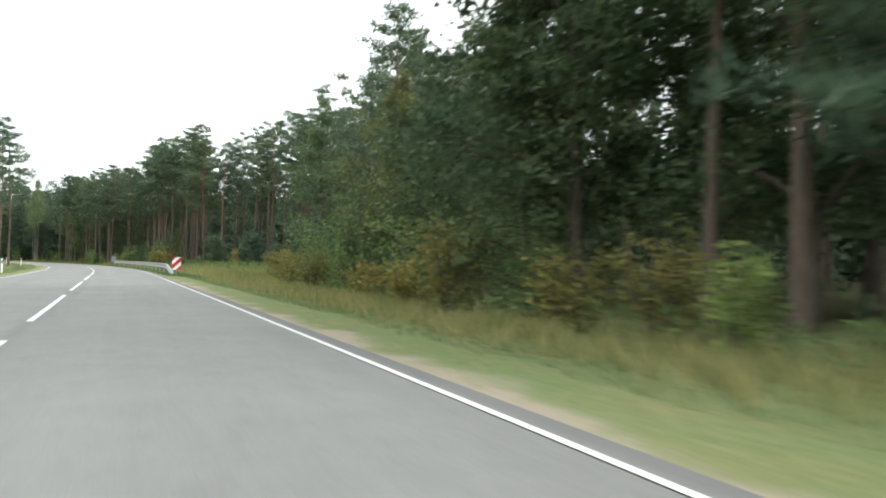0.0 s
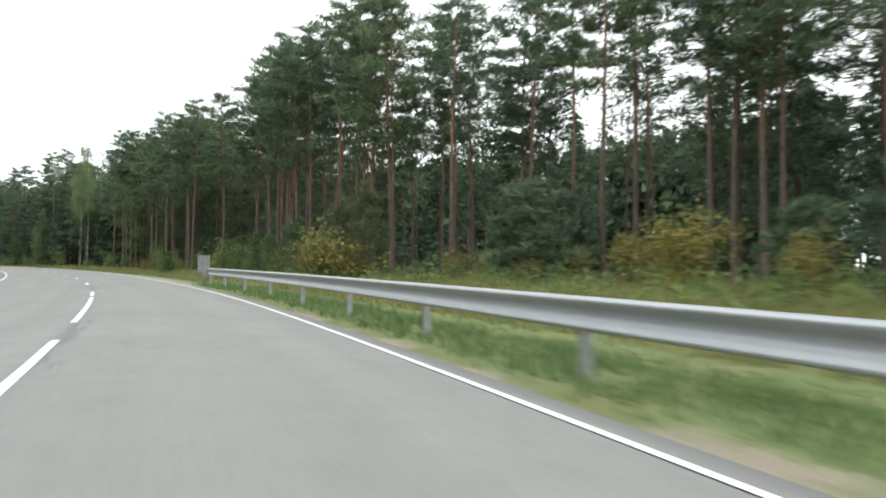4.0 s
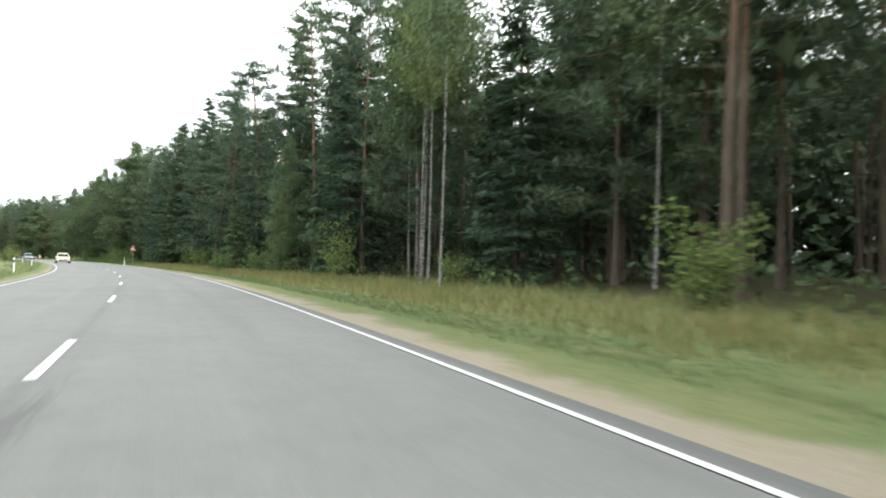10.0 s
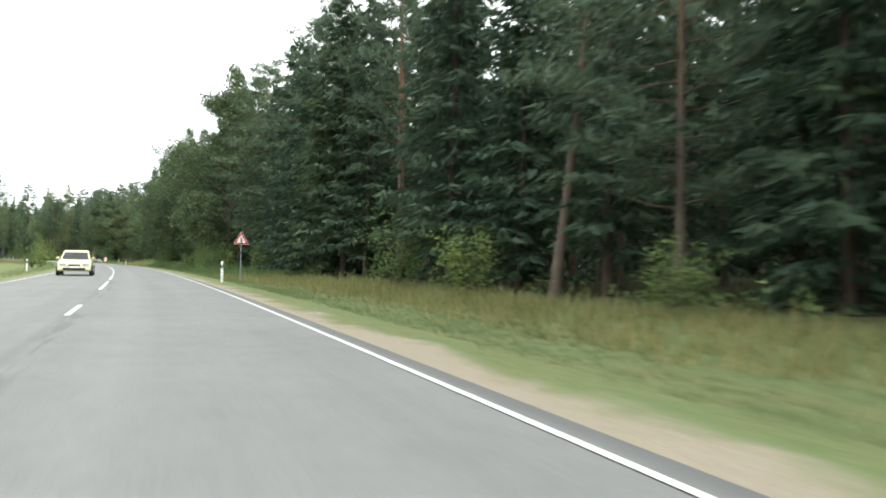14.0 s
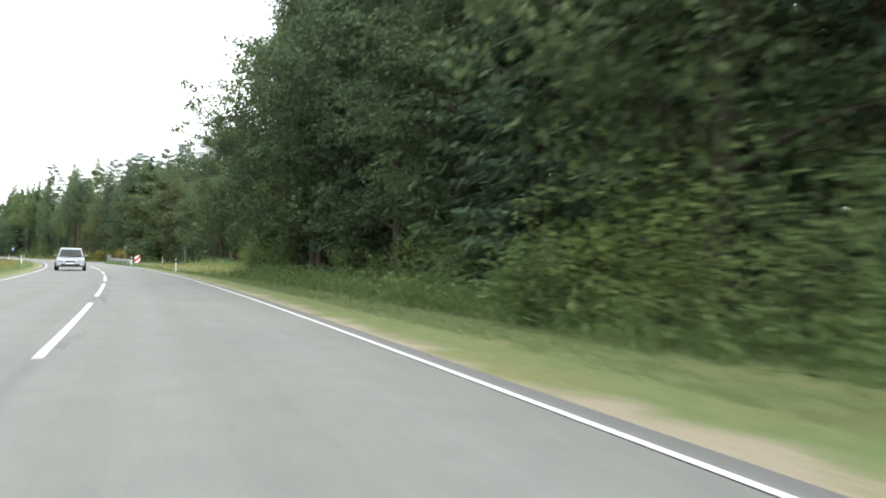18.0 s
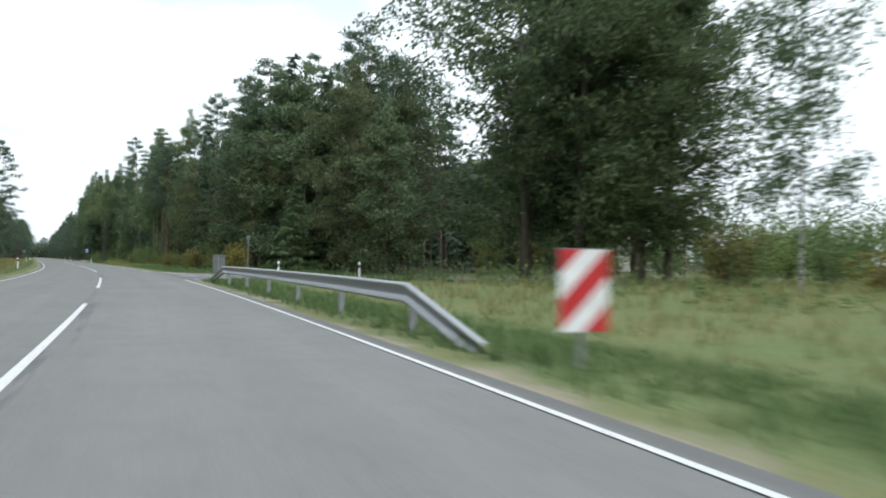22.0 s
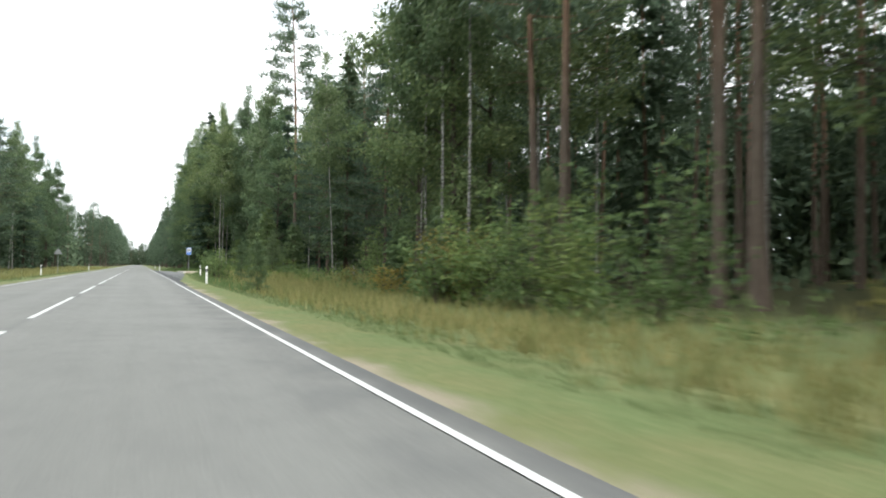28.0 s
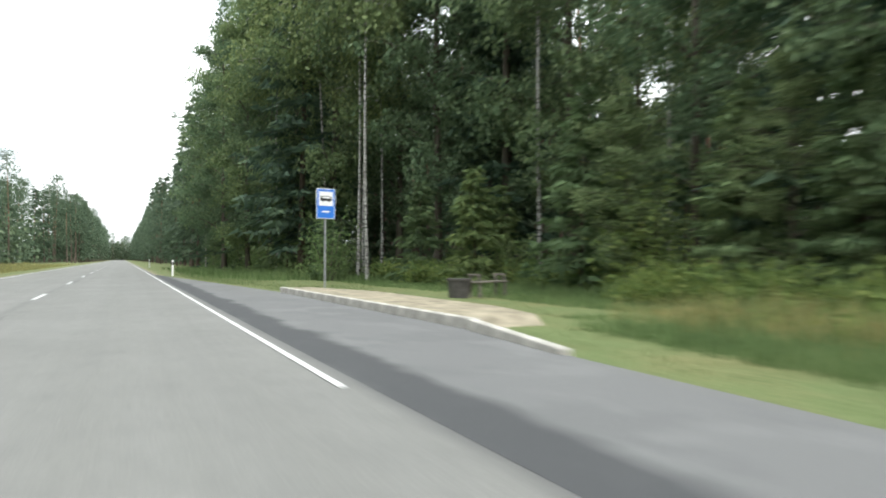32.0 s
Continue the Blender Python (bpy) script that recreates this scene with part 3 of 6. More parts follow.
def path_line(name, pts, width, parent, z=0.006):
    """A painted line through a few places of the plan."""
    P = [Vector((*map(float, plan(s, n)), z)) for s, n in pts]
    V, Q = [], []
    for k, p in enumerate(P):
        d = (P[min(k + 1, len(P) - 1)] - P[max(k - 1, 0)]).normalized()
        o = Vector((-d.y, d.x, 0)) * width / 2
        V += [tuple(p - o), tuple(p + o)]
        if k:
            Q.append((2 * k - 2, 2 * k - 1, 2 * k + 1, 2 * k))
    return part_mesh(name, mesh_of(name, V, Q, M_PAINT), parent)


path_line("edge_line", [(440.3, 3.68), (440.75, 3.95), (441.4, 4.5), (442.1, 5.2), (442.7, 6.3), (443.0, 8.0), (442.9, 12), (442.0, 30)], 0.13, side_road)
path_line("edge_line", [(462.2, 3.70), (460.6, 4.3), (459.3, 4.88), (456.7, 6.05), (454.0, 7.5), (451.4, 8.9), (449.9, 11.0), (449.0, 14), (447.6, 34)], 0.13, side_road)
path_line("centre_line", [(450.2, 5.2), (449.6, 6.2), (448.6, 8.3), (447.4, 11.0), (446.4, 15.0)], 0.10, side_road)
for _k in range(11):
    _s0 = 458.9 - 0.85 * _k
    _n0 = 4.45 + 0.075 * _k
    path_line("give_way_dash", [(_s0, _n0), (_s0 - 0.55, _n0 + 0.055)], 0.24, side_road)

# bus bay and its raised platform
_bay = lambda s: np.interp(s, [560, 570, 575, 580, 585, 588.5, 595.7, 602.4, 609.7, 612.2, 625.5, 627, 640, 652], [4.12, 4.2, 4.58, 4.93, 5.2, 5.52, 5.9, 6.25, 6.55, 6.88, 6.68, 6.5, 5.3, 4.15])
_V, _Q = [], []
for _k, _s0 in enumerate(np.arange(560, 652.1, 1.0)):
    for _u in np.linspace(0, 1, 5):
        _x, _y = plan(_s0, 3.93 + (_bay(_s0) - 3.93) * _u)
        _V.append((_x, _y, 0.0 if _u > 0 else -0.0035))
    if _k:
        for _j in range(4):
            _b = _k * 5 + _j
            _Q.append((_b - 5, _b, _b + 1, _b - 4))
_me = mesh_of("bus_bay", _V, _Q, M_BAY, True)
_at = _me.attributes.new("lateral", "FLOAT", "POINT")
_at.data.foreach_set("value", np.array([3.93 + (_bay(q) - 3.93) * u for q in np.arange(560, 652.1, 1.0) for u in np.linspace(0, 1, 5)], np.float32))
_at = _me.attributes.new("newer", "FLOAT", "POINT")
_at.data.foreach_set("value", np.array([np.interp(q, [594, 604], [0.0, 0.8]) for q in np.arange(560, 652.1, 1.0) for u in range(5)], np.float32))
tagged(new("bus_bay", _me), "dark patched asphalt bus bay beside the lane", "bus bay", kind="structure")

_k0, _k1 = 612.2, 625.5
_pn = lambda s: np.interp(s, [612.2, 625.5], [6.82, 6.62])
_pf = lambda s: np.interp(s, [612.2, 615.0, 622, 625.5], [8.5, 9.2, 9.1, 7.9])
platform = thing("pavement_bus_stop", Matrix.Identity(4), "sandy raised bus stop platform edged with kerbstones", "pavement", kind="structure")
_V, _Q = [], []
for _k, _s0 in enumerate(np.linspace(_k0, _k1, 19)):
    for _u in np.linspace(0, 1, 7):
        _n0 = _pn(_s0) + 0.15 + (_pf(_s0) - _pn(_s0) - 0.15) * _u
        _x, _y = plan(_s0, _n0)
        _V.append((_x, _y, 0.14 - 0.30 * (_u == 1) - 0.30 * (_k == 0)))
    if _k:
        for _j in range(6):
            _b = _k * 7 + _j
            _Q.append((_b - 7, _b, _b + 1, _b - 6))
part_mesh("paving", mesh_of("paving", _V, _Q, M_SANDPAVE, True), platform, "sandy gravel surface")
_kb = bpy.data.meshes.new("kerbstone")
_bm = new_box(0.15, 0.98, 0.34, None, 0.018)
_bm.to_mesh(_kb)
_bm.free()
_kb.materials.append(M_KERB)
_s0 = _k0 + 0.5
while _s0 < _k1:
    _o = part_mesh("kerbstone", _kb, platform)
    _x, _y = plan(_s0, _pn(_s0) + 0.07)
    _o.matrix_world = pose(float(_x), float(_y), 0.0, 0, 0, math.degrees(heading(_s0)) + 1.7)
    _s0 += 1.0
for _k in range(3):
    _o = part_mesh("kerbstone", _kb, platform)
    _x, _y = plan(612.2 - 0.45 - 0.95 * _k, 6.82 - 0.04 - 0.10 * _k)
    _o.matrix_world = pose(float(_x), float(_y), -0.02 - 0.03 * _k, 2, 0, math.degrees(heading(610)) - 6)


# ---------------------------------------------------------------- trees
rng = np.random.RandomState(7)


def tube(points, radii, seg=6):
    """A tapered tube along points: vertices and triangles."""
    P, R = np.asarray(points, float), np.asarray(radii, float)
    k = len(P)
    T = np.gradient(P, axis=0)
    T /= np.linalg.norm(T, axis=1, keepdims=True) + 1e-9
    ref = np.where(np.abs(T[:, 2:3]) > 0.9, np.array([[1.0, 0, 0]]), np.array([[0, 0, 1.0]]))
    A = np.cross(T, ref)
    A /= np.linalg.norm(A, axis=1, keepdims=True) + 1e-9
    B = np.cross(T, A)
    an = np.arange(seg) * 2 * math.pi / seg
    V = (P[:, None] + R[:, None, None] * (np.cos(an)[None, :, None] * A[:, None] + np.sin(an)[None, :, None] * B[:, None])).reshape(-1, 3)
    i = np.arange(k * seg).reshape(k, seg)
    j = np.roll(i, -1, axis=1)
    q = np.stack([i[:-1], j[:-1], j[1:], i[1:]], -1).reshape(-1, 4)
    return V, np.concatenate([q[:, [0, 1, 2]], q[:, [0, 2, 3]]])


def merged(pieces):
    V, T, o = [], [], 0
    for v, t in pieces:
        V.append(v)
        T.append(t + o)
        o += len(v)
    return np.concatenate(V), np.concatenate(T)


def unit(v):
    return v / (np.linalg.norm(v, axis=-1, keepdims=True) + 1e-9)


def blades(base, way, length, width, r):
    """Thin pointed blades: one triangle each, at base, along way."""
    n = len(base)
    side = unit(np.cross(way, unit(r.normal(size=(n, 3)))))
    L, Wd = np.broadcast_to(length, (n,))[:, None], np.broadcast_to(width, (n,))[:, None]
    V = np.stack([base - side * Wd / 2, base + side * Wd / 2, base + way * L], 1).reshape(-1, 3)
    return V, np.arange(n * 3).reshape(-1, 3)


def leaves(base, way, length, width, r):
    """Diamond leaves folded along the midrib: two triangles each."""
    n = len(base)
    side = unit(np.cross(way, unit(r.normal(size=(n, 3)))))
    up = np.cross(side, way)
    L, Wd = np.broadcast_to(length, (n,))[:, None], np.broadcast_to(width, (n,))[:, None]
    mid = base + way * L * 0.5
    V = np.stack([base, mid + side * Wd / 2 + up * Wd * 0.18, base + way * L, mid - side * Wd / 2 + up * Wd * 0.18], 1).reshape(-1, 3)
    i = np.arange(n) * 4
    return V, np.concatenate([np.stack([i, i + 1, i + 2], -1), np.stack([i, i + 2, i + 3], -1)])


def curve_pts(a, b, sag, k=5):
    t = np.linspace(0, 1, k)[:, None]
    p = np.asarray(a) * (1 - t) + np.asarray(b) * t
    p[:, 2] += sag * (4 * t[:, 0] * (1 - t[:, 0]))
    return p


def bent_trunk(h, r0, r1, lean, r, seg=9, k=9):
    t = np.linspace(0, 1, k)
    ph = r.uniform(0, 6.3)
    off = lean * t ** 1.5
    P = np.stack([off * math.cos(ph) + 0.10 * np.sin(t * 5 + ph), off * math.sin(ph) + 0.10 * np.cos(t * 4 + ph), t * h - 0.25], -1)
    R = r0 + (r1 - r0) * t ** 0.85
    R[0] *= 1.25
    return P, tube(P, R, seg)


def pine(seed, h, bare, spread, dense=1.0, lean=0.5, detail=1.0, r0=0.19):
    """Scots pine: a long bare trunk, dead twigs, level limbs with needle tufts."""
    r = np.random.RandomState(seed)
    P, trunk = bent_trunk(h * 0.97, r0 * h / 22, 0.035, lean, r)
    tz = P[:, 2]
    at = lambda z: np.array([np.interp(z, tz, P[:, 0]), np.interp(z, tz, P[:, 1]), z])
    wood, base, way = [trunk], [], []
    nb = int(46 * dense)
    for i in range(nb):
        u = (i + r.rand()) / nb
        z = h * (bare + (0.985 - bare) * u)
        L = spread * (0.35 + 1.0 * math.sin(math.pi * min(1, 0.22 + 0.80 * u)) ** 0.9) * r.uniform(0.6, 1.15)
        az = i * 2.4 + r.uniform(-0.5, 0.5)
        d = np.array([math.cos(az), math.sin(az), r.uniform(-0.05, 0.35) + 0.5 * max(0, u - 0.6)])
        a = at(z)
        b = a + d * L
        pts = curve_pts(a, b, -0.06 * L, 4)
        if detail > 0.4:
            wood.append(tube(pts, np.linspace(0.03, 0.008, 4), 4))
        nt = max(3, int(6 * detail * (0.6 + 0.5 * L / spread))) if detail > 0.4 else 7
        for j in range(nt):
            q = 0.30 + 0.72 * (j + r.rand()) / nt
            c = a * (1 - q) + b * q + r.normal(0, 0.17, 3) * L * 0.42 * np.array([1, 1, 0.45])
            m = int(17 * detail) + 3 if detail > 0.4 else 4
            dirs = unit(r.normal(size=(m, 3)) + np.array([0, 0, 0.55]) + 0.3 * d)
            base.append(c + r.normal(0, 0.16 if detail > 0.4 else 0.4, (m, 3)) * np.array([1.5, 1.5, 0.55]))
            way.append(dirs)
    for i in range(int(7 * detail)):
        z = h * r.uniform(0.2, max(0.22, bare))
        az = r.uniform(0, 6.3)
        a = at(z)
        wood.append(tube(curve_pts(a, a + np.array([math.cos(az), math.sin(az), r.uniform(-0.25, 0.1)]) * r.uniform(0.5, 1.6), 0.05, 3), [0.022, 0.014, 0.006], 3))
    base, way = np.concatenate(base), np.concatenate(way)
    n = len(base)
    k = 1.0 / max(0.35, detail) ** 0.45
    return merged(wood), blades(base, way, r.uniform(0.32, 0.62, n) * k, r.uniform(0.06, 0.13, n) * k, r)


def spruce(seed, h, spread, low=0.04, detail=1.0, dense=1.0):
    """Norway spruce: whorls of drooping fans from near the ground to a spire."""
    r = np.random.RandomState(seed)
    P, trunk = bent_trunk(h, 0.0095 * h, 0.012, 0.15, r, 7)
    wood, base, way = [trunk], [], []
    nw = int((9 + 0.95 * h) * dense)
    for i in range(nw):
        u = (i + r.uniform(0, 0.6)) / nw
        z = h * (low + (0.99 - low) * u)
        gap_ = 0.6 * h / nw
        L0 = spread * (1 - u) ** 0.85 * (0.75 + 0.25 * min(1, u * 8)) + 0.12
        for j in range(6 if u < 0.8 else 4):
            az = j * 1.05 + i * 0.7 + r.uniform(-0.35, 0.35)
            L = L0 * r.uniform(0.55, 1.22)
            d = np.array([math.cos(az), math.sin(az), 0.0])
            a = np.array([0, 0, z + r.uniform(-1, 1) * gap_])
            b = a + d * L + np.array([0, 0, -0.30 * L * (1 - u) + 0.25 * L * u])
            k = max(3, int(7 * detail * (0.45 + 0.7 * L / spread)))
            q = (np.arange(k) + r.rand(k)) / k
            q = 0.12 + 0.9 * q
            sag = -0.35 * q * (1 - q) * L
            c = a + (b - a) * q[:, None]
            c[:, 2] += sag
            side = np.array([-d[1], d[0], 0])
            wdt = L * 0.36 * (1.05 - 0.8 * q)
            for sgn in (-1, 1):
                w = unit(side * sgn + d * 0.8 + r.normal(0, 0.22, (k, 3)) + np.array([0, 0, -0.45]))
                for rep in range(3 if detail > 0.7 else 2):
                    base.append(c + side * sgn * (wdt * r.uniform(0.0, 0.75, k))[:, None] + r.normal(0, 0.05, (k, 3)))
                    way.append(w)
            base.append(c + r.normal(0, 0.04, (k, 3)))
            way.append(unit(np.array([0, 0, -1.0]) + 0.6 * d + r.normal(0, 0.3, (k, 3))))
    base, way = np.concatenate(base), np.concatenate(way)
    n = len(base)
    k = (0.55 + 0.45 * min(1, h / 18)) / max(0.35, detail) ** 0.5
    return merged(wood), blades(base, way, r.uniform(0.38, 0.75, n) * k, r.uniform(0.12, 0.24, n) * k, r)


def broadleaf(seed, h, crown_r, bare=0.15, clumps=300, per=13, leaf=0.24, droop=0.0, slim=1.0, r0=0.012, lean=0.4, limb=0.10):
    """Broad-leaved tree: forked limbs and leaf clumps with gaps between them."""
    r = np.random.RandomState(seed)
    P, trunk = bent_trunk(h * 0.93, r0 * h, 0.03, lean, r, 8)
    tz = P[:, 2]
    wood, base, way = [trunk], [], []
    nl = 16
    tips = []
    for i in range(nl):
        u = (i + r.rand()) / nl
        z = h * (bare + (0.9 - bare) * u)
        az = i * 2.4 + r.uniform(-0.4, 0.4)
        prof = math.sin(math.pi * min(0.97, 0.22 + 0.74 * u)) ** 0.75
        L = crown_r * prof * r.uniform(0.75, 1.15)
        a = np.array([np.interp(z, tz, P[:, 0]), np.interp(z, tz, P[:, 1]), z])
        b = a + np.array([math.cos(az) * L * slim, math.sin(az) * L * slim, L * r.uniform(0.25, 0.75) * (1 - droop)])
        pts = curve_pts(a, b, 0.12 * L, 5)
        wood.append(tube(pts, np.linspace(limb * h / 18, 0.015, 5), 5))
        tips.append((a, b, L))
    m = clumps // nl
    for a, b, L in tips:
        for j in range(m):
            q = r.uniform(0.25, 1.12)
            c = a + (b - a) * q + np.clip(r.normal(0, 0.25, 3), -0.36, 0.36) * max(L, 0.45 * crown_r) * np.array([1, 1, 0.75])
            if r.rand() < 0.22:
                wood.append(tube(curve_pts(a + (b - a) * min(1, q), c, 0.1, 3), [0.022, 0.014, 0.006], 3))
            n = per + r.randint(-3, 4)
            off = unit(r.normal(size=(n, 3))) * (r.rand(n, 1) ** 0.4) * np.array([0.62, 0.62, 0.36]) * (0.72 + 0.06 * crown_r) * r.uniform(0.7, 1.25)
            if droop:
                off[:, 2] -= np.abs(r.normal(0, 0.75 * droop, n))
            base.append(c + off)
            way.append(unit(r.normal(size=(n, 3)) + np.array([0, 0, -0.2 - 1.1 * droop])))
    for j in range(clumps // 13):                         # the leader, tapering to the top
        u = r.rand()
        rad, az = crown_r * 0.50 * (1.05 - u) * r.uniform(0.2, 1.0), r.uniform(0, 6.3)
        c = np.array([P[-1, 0] + rad * math.cos(az), P[-1, 1] + rad * math.sin(az), h * (0.80 + 0.24 * u)])
        n = per + r.randint(-3, 4)
        base.append(c + np.clip(r.normal(0, 1, (n, 3)), -1.7, 1.7) * np.array([0.26, 0.26, 0.30]))
        way.append(unit(r.normal(size=(n, 3)) + np.array([0, 0, -0.2 - 1.1 * droop])))
    base, way = np.concatenate(base), np.concatenate(way)
    n = len(base)
    return merged(wood), leaves(base, way, r.uniform(0.7, 1.4, n) * leaf, r.uniform(0.5, 0.85, n) * leaf, r)


def shrub(seed, h, w, clumps=70, per=10, leaf=0.16):
    r = np.random.RandomState(seed)
    wood, base, way = [], [], []
    for i in range(9):
        az, q = r.uniform(0, 6.3), r.uniform(0.15, 0.9)
        a = np.array([math.cos(az) * 0.12, math.sin(az) * 0.12, -0.1])
        b = np.array([math.cos(az) * w * q, math.sin(az) * w * q, h * r.uniform(0.55, 0.98)])
        wood.append(tube(curve_pts(a, b, 0.12 * h, 4), [0.03, 0.022, 0.014, 0.006], 4))
        for j in range(clumps // 9):
            u = r.uniform(0.2, 1.08)
            c = a + (b - a) * u + np.clip(r.normal(0, 0.17, 3), -0.26, 0.26) * np.array([w, w, h * 0.6])
            c[2] = max(0.1, c[2])
            base.append(c + np.clip(r.normal(0, 1, (per, 3)), -1.8, 1.8) * np.array([0.17, 0.17, 0.12]) * (0.6 + 0.25 * h))
            way.append(unit(r.normal(size=(per, 3)) + np.array([0, 0, 0.15])))
    base, way = np.concatenate(base), np.concatenate(way)
    n = len(base)
    return merged(wood), leaves(base, way, r.uniform(0.7, 1.4, n) * leaf, r.uniform(0.45, 0.8, n) * leaf, r)


PROTO = {}


def proto(kind, variant):
    """The meshes of one tree or bush, made once."""
    key = (kind, variant)
    if key not in PROTO:
        v = variant
        if kind == "pine":
            geo = pine(10 + v, (22.0, 20.5, 23.5, 21.5)[v % 4], (0.56, 0.48, 0.60, 0.42)[v % 4], (2.5, 2.8, 2.4, 3.0)[v % 4], dense=(0.72, 0.8, 0.68, 0.78)[v % 4])
            mats = (M_PINE_BARK, M_PINE)
        elif kind == "bushy_pine":
            geo = pine(30 + v, (19.0, 20.5)[v % 2], (0.14, 0.2)[v % 2], (3.3, 3.0)[v % 2], dense=1.5)
            mats = (M_PINE_BARK, M_PINE)
        elif kind == "young_pine":
            geo = pine(40 + v, (4.2, 5.5)[v % 2], 0.06, (1.35, 1.7)[v % 2], dense=0.9, lean=0.1, r0=0.30)
            mats = (M_PINE_BARK, M_PINE)
        elif kind == "spruce":
            geo = spruce(50 + v, (19.0, 21.5, 17.0)[v % 3], (3.2, 3.4, 3.0)[v % 3], (0.05, 0.10, 0.03)[v % 3])
            mats = (M_SPRUCE_BARK, M_SPRUCE)
        elif kind == "young_spruce":
            geo = spruce(60 + v, (5.0, 7.5)[v % 2], (1.6, 2.1)[v % 2], 0.03, dense=0.9)
            mats = (M_SPRUCE_BARK, M_YOUNG)
        elif kind == "birch":
            geo = broadleaf(70 + v, (20.0, 17.5, 21.0, 19.0)[v % 4], (2.5, 2.2, 2.7, 2.6)[v % 4], (0.52, 0.48, 0.5, 0.2)[v % 4], (330, 300, 340, 400)[v % 4], 20, 0.20, 0.75, 0.9, 0.0038, 0.8, 0.018)
            mats = (M_BIRCH_BARK, M_ASPEN if v == 3 else M_BIRCH)
        elif kind == "oak":
            geo = broadleaf(80 + v, (17.0, 19.5)[v % 2], (4.6, 5.0)[v % 2], 0.08, 900, 25, 0.205, 0.0, 1.0, 0.014)
            mats = (M_OAK_BARK, M_OAK)
        elif kind == "maple":
            geo = broadleaf(90 + v, (13.0, 15.0)[v % 2], (3.4, 3.7)[v % 2], 0.06, 620, 23, 0.195, 0.1, 1.0, 0.011)
            mats = (M_OAK_BARK, M_MAPLE)
        elif kind == "alder":
            geo = broadleaf(100 + v, (12.0, 15.5)[v % 2], (2.6, 3.0)[v % 2], 0.05, 480, 22, 0.19, 0.15, 0.95, 0.010)
            mats = (M_OAK_BARK, M_BIRCH)
        elif kind == "aspen":
            geo = broadleaf(105 + v, (22.5, 24.0)[v % 2], (3.3, 3.6)[v % 2], 0.10, 640, 23, 0.205, 0.25, 0.95, 0.009, 0.4, 0.06)
            mats = (M_OAK_BARK, M_ASPEN)
        elif kind == "bush":
            geo = shrub(110 + v, (1.9, 2.6, 3.6)[v % 3], (1.2, 1.6, 1.9)[v % 3], (80, 110, 150)[v % 3])
            mats = (M_OAK_BARK, M_BUSH)
        else:
            geo = shrub(120 + v, (1.6, 2.3)[v % 2], (1.3, 1.6)[v % 2], (80, 110)[v % 2])
            mats = (M_OAK_BARK, M_YELLOW)
        trunk, crown = geo
        PROTO[key] = (mesh_of("trunk", *trunk, mats[0], True), mesh_of("crown", *crown, mats[1]))
    return PROTO[key]


LABEL = {
    "pine": ("tall Scots pine with bare reddish trunk at the forest edge", "tree", "pines along the road"),
    "bushy_pine": ("dark green pine with branches low down the trunk", "tree", "pines along the road"),
    "young_pine": ("young bluish green pine growing on the grassy verge", "tree", "young conifers on the verge"),
    "spruce": ("dark spruce with drooping branches down to the ground", "tree", "spruces along the road"),
    "young_spruce": ("young green spruce in front of the forest", "tree", "young conifers on the verge"),
    "birch": ("slender birch with white trunk and light drooping leaves", "tree", "birches along the road"),
    "oak": ("broad dark green leafy tree beside the road", "tree", "leafy trees along the road"),
    "maple": ("leafy tree turning olive and yellow, near the side road", "tree", "leafy trees along the road"),
    "alder": ("light green leafy tree at the forest edge", "tree", "leafy trees along the road"),
    "aspen": ("tall full aspen with green leaves down to the verge", "tree", "leafy trees along the road"),
    "bush": ("green leafy bush at the edge of the forest", "bush", "bushes on the verge"),
    "yellow_bush": ("low bush with yellowing autumn leaves on the verge", "bush", "bushes on the verge"),
}
FIRST = {}


def plant(kind, variant, s, n, scale=1.0, turn=None, lean=0.0, stout=1.0):
    t = rng.uniform(0, 360) if turn is None else turn
    key = (kind, variant)
    m = on_ground(s, n, t)
    if lean:
        m = on_ground(s, n, 0) @ pose(0, 0, 0, 0, lean, 0)
    name = {"bush": "bush", "yellow_bush": "yellow_bush", "maple": "leafy_tree", "oak": "oak_tree", "alder": "alder_tree"}.get(kind, kind + "_tree")
    if key not in FIRST:
        ob = thing(name, m, *LABEL[kind])
        me_t, me_c = proto(kind, variant)
        part_mesh("stem" if kind in ("bush", "yellow_bush") else "trunk", me_t, ob)
        part_mesh("crown", me_c, ob)
        FIRST[key] = ob
    else:
        ob = copy_thing(FIRST[key], m)
    ob.scale = (scale * stout * rng.uniform(0.93, 1.07), scale * stout * rng.uniform(0.93, 1.07), scale)
    return ob


